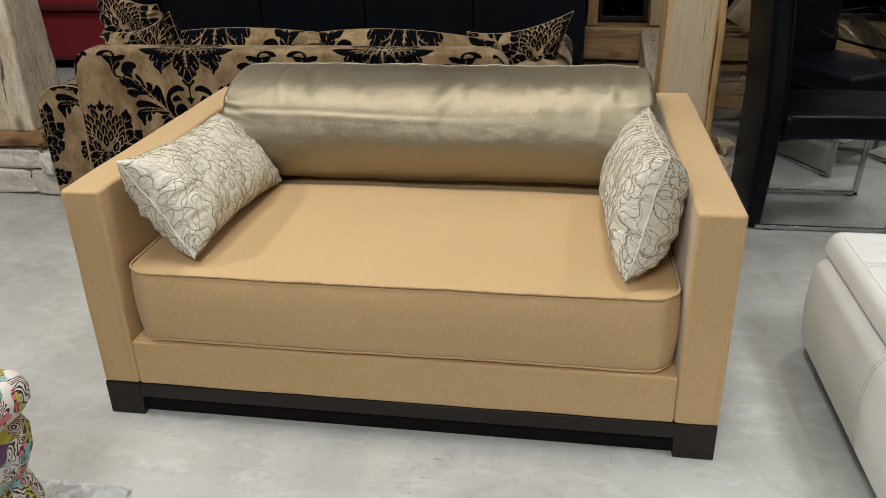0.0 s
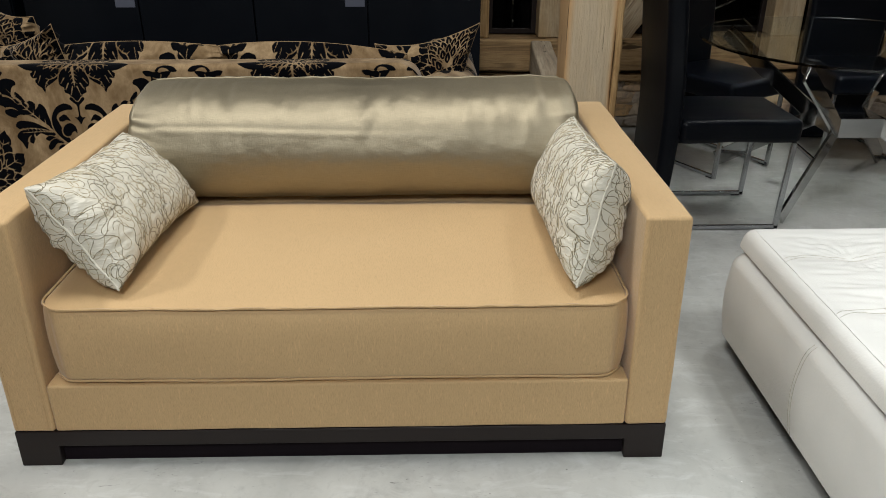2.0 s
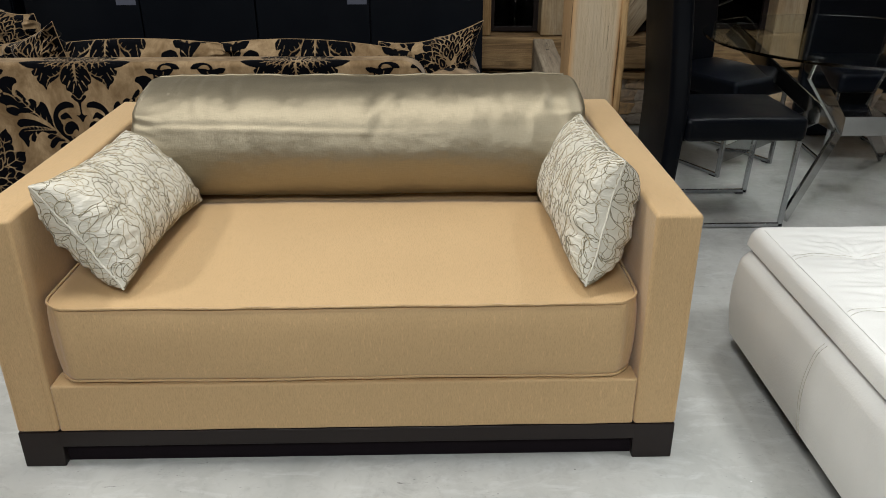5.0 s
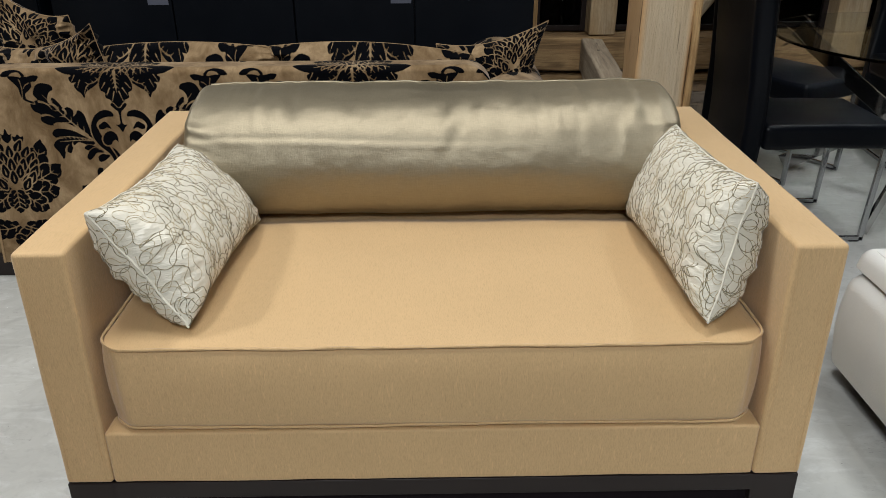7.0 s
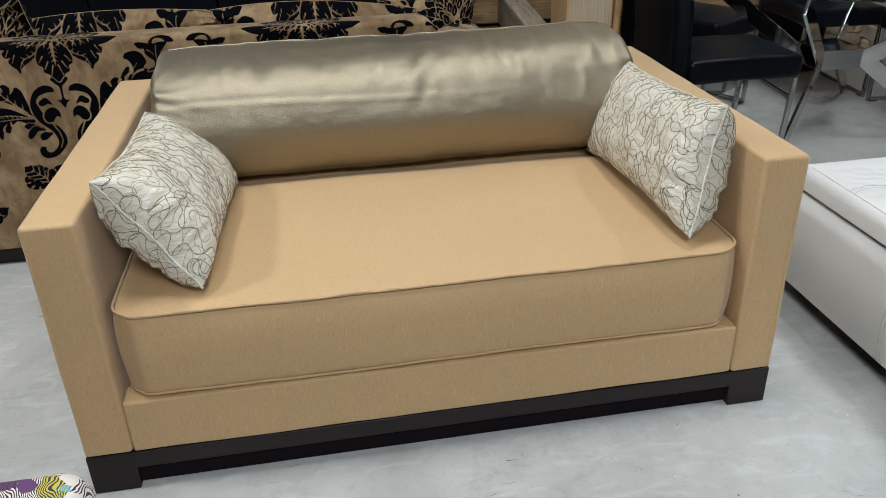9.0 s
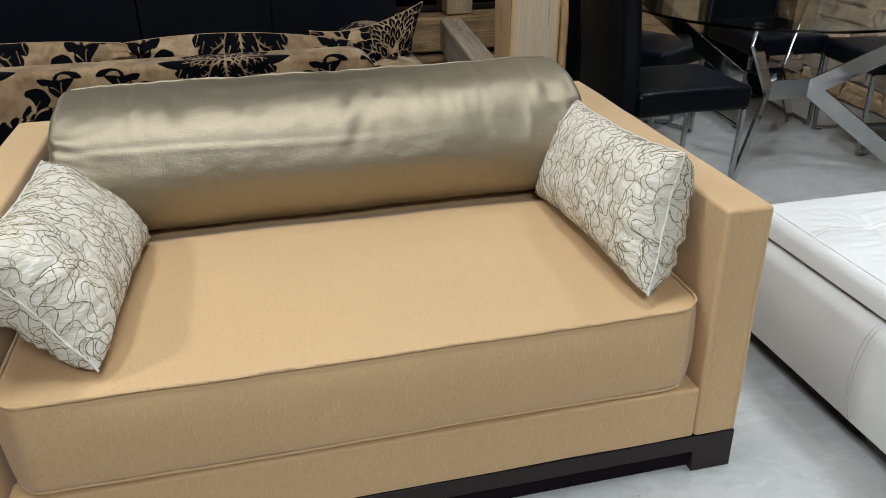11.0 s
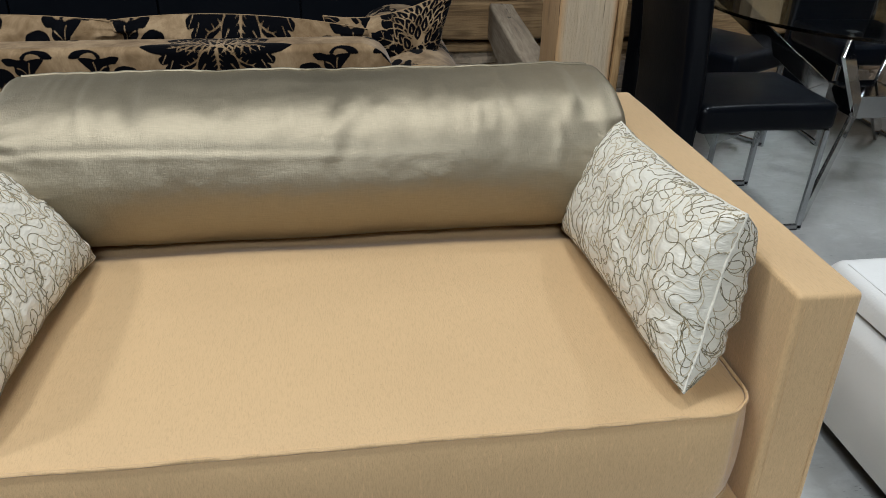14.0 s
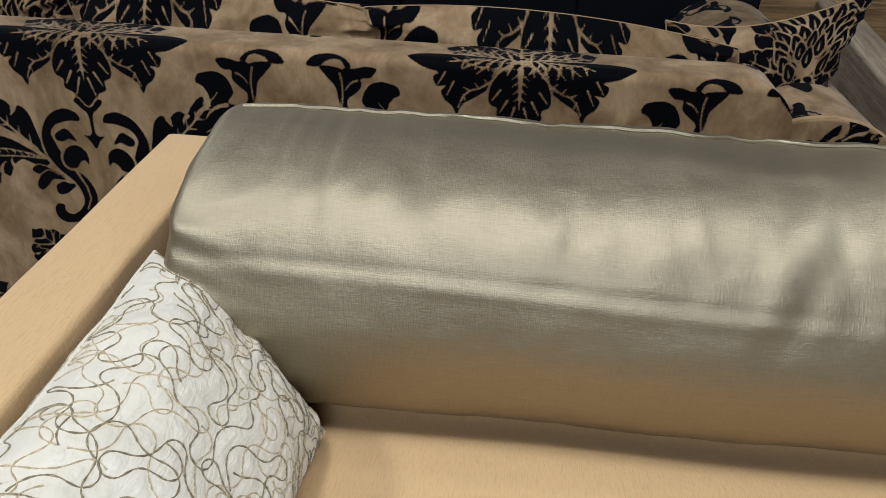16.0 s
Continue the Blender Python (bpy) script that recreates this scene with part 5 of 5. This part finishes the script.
def ottoman_body():
    ring0 = np.array(densify(rounded_loop(OX0, OX1, OY0, OY1 - 0.03, 0.05), 0.03))
    c = np.array([(OX0 + OX1) / 2, (OY0 + OY1) / 2])
    out = np.clip((ring0 - c) / np.array([(OX1 - OX0) / 2, (OY1 - OY0) / 2]), -1, 1)
    rows = []
    for s in [k / 14 * 0.84 for k in range(15)] + [0.87, 0.90, 0.93, 0.955, 0.975, 0.99, 1.0]:
        p = ring0 + np.sign(out) * np.clip((np.abs(out) - 0.8) / 0.2, 0, 1) * swell_at(s)
        rows.append(np.column_stack([p, np.full(len(p), 0.056 + 0.289 * s)]))
    rows.append(np.column_stack([c + (ring0 - c) * 0.9, np.full(len(ring0), 0.35)]))
    return np.array(rows)


sheet("body", ottoman_body(), WHITE_LEATHER, ottoman, "", wrap=True)
part("plinth", box(OX0 + 0.06, OX1 - 0.06, OY0 + 0.06, OY1 - 0.09, 0.0, 0.066, 0.004), RUBBER, ottoman, "recessed black plinth")


def ottoman_pad():
    xs, ys = np.linspace(OX0 - 0.004, OX1 + 0.004, 190), np.linspace(OY0 - 0.004, OY1 + 0.004, 260)
    X, Y = np.meshgrid(xs, ys, indexing="ij")
    r = 0.045
    for cx, sx in ((xs[0] + r, -1), (xs[-1] - r, 1)):
        for cy, sy in ((ys[0] + r, -1), (ys[-1] - r, 1)):
            dx, dy = (X - cx) * sx, (Y - cy) * sy
            reach = np.hypot(dx, dy)
            most = np.maximum(np.abs(dx), np.abs(dy))
            pull_in = np.where((dx > 0) & (dy > 0) & (reach > 0), most / np.maximum(reach, 1e-9), 1.0)
            X, Y = np.where(pull_in < 1, cx + (X - cx) * pull_in, X), np.where(pull_in < 1, cy + (Y - cy) * pull_in, Y)
    X0, Y0 = np.meshgrid(xs, ys, indexing="ij")
    e = np.minimum(np.minimum(X0 - xs[0], xs[-1] - X0), np.minimum(Y0 - ys[0], ys[-1] - Y0))
    k = np.clip(e / 0.045, 0, 1)
    Z = 0.352 + 0.058 * (1 - (1 - k) ** 2.2) ** 0.5
    far = np.clip((X - OX0 - 0.03) / 0.05, 0, 1)
    for sy in (1.02, 1.36, 1.70, 2.01):
        Z -= 0.004 * np.exp(-((Y - sy - 0.02 * np.sin(X * 5)) / 0.007) ** 2) * k * far
    for ty in (1.19, 1.53, 1.98):
        for tx in (1.03, 1.50):
            dx, dy = X - tx, Y - ty
            r2, turn = np.hypot(dx, dy), np.arctan2(dy, dx)
            Z -= 0.007 * np.exp(-(r2 / 0.035) ** 2) + 0.010 * np.exp(-(r2 / 0.11) ** 2)
            Z += 0.0016 * np.sin(17 * turn + 4 * np.sin(2 * turn + tx * 7 + ty * 3)) * np.exp(-(r2 / 0.15) ** 2) * np.clip(r2 / 0.05, 0, 1)
    inner = np.clip((e - 0.05) / 0.08, 0, 1)
    G = np.stack([X, Y, Z], -1)
    Z += inner * (wobble(G * np.array([1, 3.2, 1]), 6.0, 0.009, 5.0) + wobble(G * np.array([1.2, 6, 1]), 8.0, 0.005, 9.0))
    G = np.stack([X, Y, Z], -1)
    return G


G = ottoman_pad()
pad = sheet("pad", G, WHITE_LEATHER, ottoman, "creased leather pad with stitched panels")


def on_pad(x, y):
    i, j = np.argmin(np.abs(G[:, 130, 0] - x)), np.argmin(np.abs(G[95, :, 1] - y))
    return G[i, j, 2]


cord("seam", [(OX0 + 0.032, y, on_pad(OX0 + 0.032, y) + 0.0005) for y in np.linspace(OY0 + 0.05, OY1 - 0.05, 60)], 0.0014, WHITE_LEATHER, pad, "", 5)
for sy in (1.02, 1.36, 1.70, 2.01):
    for side in (-0.009, 0.009):
        pts = []
        for x in np.linspace(OX0 + 0.036, OX1 - 0.05, 110):
            y = sy + side + 0.02 * math.sin(x * 5) - 0.035 * max(0, 1 - (x - OX0 - 0.036) / 0.09) ** 2
            pts.append((x, y, on_pad(x, y) + 0.0006))
        cord("stitching", pts, 0.0008, STITCH, pad, "", 4)
for side in (0.0, 0.012):
    cord("body_seam", [(OX0 - swell_at(s) - 0.0002, 1.63 + side + 0.012 * math.sin(math.pi * min(1, s * 1.15)) ** 0.8, 0.056 + 0.289 * s) for s in np.linspace(0, 0.95, 24)], 0.0011, STITCH, ottoman, "", 4)

# ---- floral armchair corner ----
pouf = thing("floral_pouf", "pouf covered in bright floral print with a rolled rim", "pouf", (-1.42, 0.90, 0))


def pouf_body():
    ring0 = np.array(densify(rounded_loop(-1.79, -1.052, 0.43, 1.150, 0.045), 0.03))
    c = np.array([-1.421, 0.79])
    prof = [(0.84, 0.015), (0.925, 0.03), (0.945, 0.10), (0.95, 0.2), (0.92, 0.265), (0.91, 0.275), (0.925, 0.29), (0.965, 0.33), (0.97, 0.375), (0.94, 0.41), (0.93, 0.417),
            (0.965, 0.422), (0.997, 0.44), (1.005, 0.465), (0.985, 0.492), (0.94, 0.506), (0.86, 0.498), (0.80, 0.47), (0.6, 0.48), (0.3, 0.485), (0.02, 0.486)]
    rows = [np.column_stack([c + (ring0 - c) * s, np.full(len(ring0), z)]) for s, z in prof]
    g = np.array(rows)
    g[:, :, 2] += wobble(g, 8.0, 0.006, 3.0) * (g[:, :, 2] > 0.1)
    g[:, :, 0] += wobble(g, 7.0, 0.012, 8.0)
    return g


sheet("cover", pouf_body(), FLORAL, pouf, wrap=True)
part("glides", box(-1.6, -1.25, 0.65, 1.0, 0.0, 0.02, 0.003), RUBBER, pouf)


def film_sheet():
    X, Y = np.meshgrid(np.linspace(-1.34, -1.03, 70), np.linspace(0.97, 1.325, 70), indexing="ij")
    Z = 0.006 + 0 * X
    G = np.stack([X, Y, Z], -1)
    G[:, :, 2] += np.abs(wobble(G, 18.0, 0.020, 3.0)) + np.abs(wobble(G, 40.0, 0.009, 4.0))
    G[:, :, 0] += wobble(G, 5.0, 0.03, 1.0)
    return G


film = sheet("plastic_film", film_sheet(), FILM, None, "crumpled clear plastic film lying on the floor")
tagged(film, "", "plastic film")

# ---- dining chairs ----
def dining_chair():
    ob = thing("dining_chair", "black leather dining chair with tall curved back and chrome legs", "chair", (0, 0, 0), "dining chairs at the glass table")
    zs = np.linspace(0.012, 1.06, 26)
    front = np.interp(zs, [0, 0.3, 0.5, 0.65, 0.95, 1.06], [-0.278, -0.260, -0.250, -0.256, -0.283, -0.305])
    rear = np.interp(zs, [0, 0.3, 0.5, 0.65, 0.95, 1.06], [-0.335, -0.335, -0.332, -0.342, -0.368, -0.385])
    rows = []
    for k, (z, a, b) in enumerate(zip(zs, front, rear)):
        ring0 = np.array(rounded_loop(b, a, -0.212, 0.212, 0.026, 6))
        rows.append(np.column_stack([ring0, np.full(len(ring0), z)]))
    c = rows[-1].mean(0)
    for s, dz in ((0.97, 0.012), (0.85, 0.018), (0.02, 0.019)):
        rows.append(np.column_stack([c[:2] + (rows[25][:, :2] - c[:2]) * s, np.full(len(c[None]) * len(rows[25]), zs[-1] + dz)]))
    c0 = rows[0].mean(0)
    rows.insert(0, np.column_stack([c0[:2] + (rows[0][:, :2] - c0[:2]) * 0.02, np.full(len(rows[0]), 0.010)]))
    sheet("backrest", np.array(rows), BLACK_LEATHER, ob, "", wrap=True)
    cord("back_seam", np.column_stack([front[2:] - 0.012, np.full(24, -0.2135), zs[2:]]), 0.0018, BLACK_LEATHER, ob, "", 5)
    seat_bm = soft_box(-0.255, 0.252, -0.215, 0.215, 0.392, 0.488, 0.022, 0.05, 0.004, 2.0)
    for v in seat_bm.verts:
        if v.co.z > 0.46:
            v.co.z += 0.012 * (1 - (v.co.x / 0.26) ** 2) * (1 - (v.co.y / 0.22) ** 2)
    part("seat", seat_bm, BLACK_LEATHER, ob, "padded black leather seat")
    for y in (-0.205, 0.205):
        part("leg", shift(box(-0.011, 0.011, -0.008, 0.008, 0.0, 0.395, 0.003), pose(0.215, y, 0, 0, 2, 0)), STEEL, ob, "chrome front leg")
        part("runner", box(-0.30, 0.226, y - 0.008, y + 0.008, 0.004, 0.022, 0.003), STEEL, ob, "chrome floor runner")
        for x in (-0.25, 0.19):
            part("glide", box(x - 0.02, x + 0.02, y - 0.009, y + 0.009, 0.0, 0.006, 0.001), RUBBER, ob)
    return ob


chair = dining_chair()
chair.matrix_basis = pose(1.108, 3.292, 0)
copy_thing(chair, pose(1.34, 4.01, 0, 0, 0, -60))
copy_thing(chair, pose(2.12, 4.10, 0, 0, 0, -95))
copy_thing(chair, pose(2.47, 3.56, 0, 0, 0, 172))

# ---- round glass table ----
TX, TY, TR = 1.81, 3.55, 0.675
table = thing("glass_table", "round clear glass dining table on a crossed chrome base", "table", (TX, TY, 0))
bm = bmesh.new()
bmesh.ops.create_cone(bm, cap_ends=True, segments=128, radius1=TR, radius2=TR, depth=0.012, matrix=Matrix.Translation((TX - 0.06, TY + 0.01, 0.722)))
bmesh.ops.bevel(bm, geom=[e for e in bm.edges if abs(e.verts[0].co.z - e.verts[1].co.z) < 1e-6 and len(e.link_faces) == 2 and any(len(f.verts) > 4 for f in e.link_faces)], offset=0.003, segments=2, affect="EDGES")
top = part("tabletop", bm, TABLE_GLASS, table, "clear glass top with a polished edge", 8, False)
top.visible_shadow = False


def flat_bar(a, b, width, thick):
    """A flat polished bar from a to b, standing on edge in the upright plane of its run."""
    a, b = Vector(a), Vector(b)
    d = (b - a).normalized()
    side = Vector((-(d.y), d.x, 0)).normalized()
    flat = d.cross(side).normalized()
    bm = box(-thick / 2, thick / 2, -width / 2, width / 2, 0, (b - a).length, 0.002)
    m = Matrix((side, -flat, d)).transposed().to_4x4()
    return shift(bm, Matrix.Translation(a) @ m)


part("hub", box(TX - 0.11, TX + 0.11, TY - 0.11, TY + 0.11, 0.300, 0.392, 0.002), CHROME, table, "mirror-polished square hub")
for sx in (-1, 1):
    for sy in (-1, 1):
        part("lower_leg", flat_bar((TX + sx * 0.445, TY + sy * 0.415, 0.030), (TX + sx * 0.105, TY + sy * 0.105, 0.350), 0.078, 0.014), CHROME, table, "flat chrome leg")
        part("upper_arm", flat_bar((TX + sx * 0.105, TY + sy * 0.105, 0.340), (TX + sx * 0.475, TY + sy * 0.455, 0.684), 0.078, 0.014), CHROME, table, "flat chrome arm")
        part("pad", box(TX + sx * 0.44 - 0.02, TX + sx * 0.44 + 0.02, TY + sy * 0.42 - 0.02, TY + sy * 0.42 + 0.02, 0.7145, 0.7165, 0.0005), RUBBER, table)

# ---- black cabinets behind the damask sofa ----
def tall_cabinet(x1, width, doors, tag_at, label):
    ob = thing("tall_cabinet", label, "cabinet", (x1 - width / 2, 4.35, 0), "row of black cabinets")
    part("body", box(x1 - width + 0.001, x1 - 0.001, 4.172, 4.57, 0.0, 2.15, 0.002), NAVY_LACQUER, ob)
    for k in range(doors):
        a = x1 - (k + 1) * width / doors
        part("door", box(a + 0.003, a + width / doors - 0.003, 4.15, 4.170, 0.03, 2.13, 0.003), NAVY_LACQUER, ob, "flush door")
    if tag_at is not None:
        part("tag", box(tag_at, tag_at + 0.10, 4.148, 4.1495, 0.797, 0.84, 0.0004), TAG_PAPER, ob, "small grey paper tag")


tall_cabinet(0.088, 1.17, 2, -0.612, "tall blue-black lacquered cabinet with a small grey tag")
tall_cabinet(-1.083, 1.17, 2, -1.785, "tall blue-black lacquered cabinet with a small grey tag")
tall_cabinet(-2.316, 0.30, 1, None, "narrow tall blue-black lacquered cabinet")

# ---- timber post on its masonry foot, and the red sofa beyond ----
rough_beam("timber_post", -2.80, -2.475, 3.18, 3.45, 0.31, 3.2, CRUMBLED_OAK, "old rough oak post on a brick foot", 41.0, 2, 40, 0.016, 0.02, category="post")
rough_beam("timber_sole", -3.30, -2.415, 3.14, 3.48, 0.245, 0.315, ROTTEN_OAK, "crumbling oak sole plate", 45.0, 0, 24, 0.014, 0.012, category="timber")
foot_wall = tagged(part("wall_foot", box(-3.3, -2.40, 3.18, 3.44, 0.0, 0.255, 0), MORTAR, None, "low brick foot under the timber post", weighted=False), "", "wall", "", "structure")

red = thing("red_sofa", "dark red leather sofa with glossy cushions", "sofa", (-3.9, 6.2, 0))
part("base", soft_box(-4.6, -3.1, 5.75, 6.6, 0.06, 0.45, 0.05, 0.12, 0.006, 3.0), RED_LEATHER, red)
part("cushion", soft_box(-4.55, -3.12, 5.70, 6.5, 0.452, 0.62, 0.07, 0.12, 0.012, 5.0), RED_LEATHER, red)
part("backrest", soft_box(-4.6, -3.1, 6.52, 6.8, 0.45, 0.95, 0.06, 0.12, 0.008, 6.0), RED_LEATHER, red)
for x in (-4.5, -3.2):
    for y in (5.85, 6.6):
        part("foot", box(x - 0.03, x + 0.03, y - 0.03, y + 0.03, 0.0, 0.065, 0.003), EBONY, red)


# ---- stones and bricks of the low walls ----
def stone_mesh(seed, rough):
    bm = box(-0.5, 0.5, -0.5, 0.5, -0.5, 0.5, 0.10, 1)
    bmesh.ops.delete(bm, geom=[f for f in bm.faces if f.normal.y > 0.9], context="FACES")
    bmesh.ops.subdivide_edges(bm, edges=[e for e in bm.edges if e.calc_length() > 0.5], cuts=3, use_grid_fill=True)
    for v in bm.verts:
        v.co += noise.noise_vector(v.co * 1.7 + Vector((seed * 3.7, 0, 0))) * rough + noise.noise_vector(v.co * 6 + Vector((0, seed, 0))) * rough * 0.45
    me = bpy.data.meshes.new("stone")
    bm.to_mesh(me)
    bm.free()
    return me


STONES = [stone_mesh(k, 0.14) for k in range(7)]
BRICKS = [stone_mesh(k + 20, 0.10) for k in range(4)]
for me in STONES:
    me.materials.append(STONE)
for me in BRICKS:
    me.materials.append(BRICK)


def lay(name, meshes, parent, u0, u1, z0, z1, course, length, place, joint=0.004):
    rng = random.Random(int(u0 * 100) + int(z1 * 10))
    z = z0
    while z < z1 - 0.02:
        h = min(course * rng.uniform(0.8, 1.25), z1 - z)
        u = u0 + rng.uniform(-0.1, 0.0)
        while u < u1:
            w = length * rng.uniform(0.6, 1.4)
            ob = new(name, rng.choice(meshes))
            ob.parent = parent
            ob.matrix_basis = place(u + w / 2, z + h / 2) @ Matrix.Diagonal((w - joint, 0.07, h - joint * 0.8, 1))
            u += w
        z += h


lay("stone", STONES, wall_north, 0.1, 3.1, 0.004, 0.30, 0.075, 0.21, lambda u, z: pose(u, 4.678 + random.uniform(-0.006, 0.006), z, 0, 0, random.uniform(-2, 2)))
lay("brick", BRICKS, foot_wall, -3.25, -2.42, 0.002, 0.245, 0.115, 0.27, lambda u, z: pose(u, 3.192 + random.uniform(-0.006, 0.006), z), 0.014)
lay("brick", BRICKS, foot_wall, 3.20, 3.42, 0.002, 0.245, 0.092, 0.22, lambda u, z: pose(-2.424, u, z, 0, 0, 90), 0.014)
side_wall = tagged(part("wall_side", box(2.80, 3.05, 2.6, 4.6, 0.0, 2.3, 0), MORTAR, None, "pale rubble stone wall beside the dining set", weighted=False), "", "wall", "", "structure")
lay("stone", STONES, side_wall, 2.65, 4.55, 0.004, 1.30, 0.10, 0.24, lambda u, z: pose(2.818 + random.uniform(-0.006, 0.006), u, z, 0, 0, -90))


# ---- broken oak and stone lumps beside the post ----
def lump(name, label, category, at, size, mat, seed):
    bm = bmesh.new()
    bmesh.ops.create_icosphere(bm, subdivisions=4, radius=0.5)
    for v in bm.verts:
        q = v.co.copy()
        v.co = Vector([math.copysign(abs(c) ** 0.7 * 0.62, c) for c in q])
        v.co += noise.noise_vector(q * 3 + Vector((seed, 0, 0))) * 0.16 + noise.noise_vector(q * 9 + Vector((0, seed, 0))) * 0.05
        v.co = Vector((v.co.x * size[0], v.co.y * size[1], v.co.z * size[2]))
    low = min(v.co.z for v in bm.verts)
    for v in bm.verts:
        v.co.z -= low
    ob = part(name, bm, mat, None, label, weighted=False)
    ob.matrix_world = pose(*at, 0, 0, seed * 20)
    return tagged(ob, "", category, "lumps beside the oak post")


lump("oak_stub", "broken brown oak stub standing beside a post", "timber", (0.705, 3.80, 0.0), (0.13, 0.15, 0.20), ROTTEN_OAK, 1.0)
lump("stone_lump", "rough brown stone lying beside a post", "stone", (0.755, 3.70, 0.0), (0.12, 0.14, 0.11), STONE, 2.0)
lump("stone_lump", "small rough brown stone lying beside a post", "stone", (0.80, 4.02, 0.0), (0.16, 0.18, 0.10), STONE, 3.0)
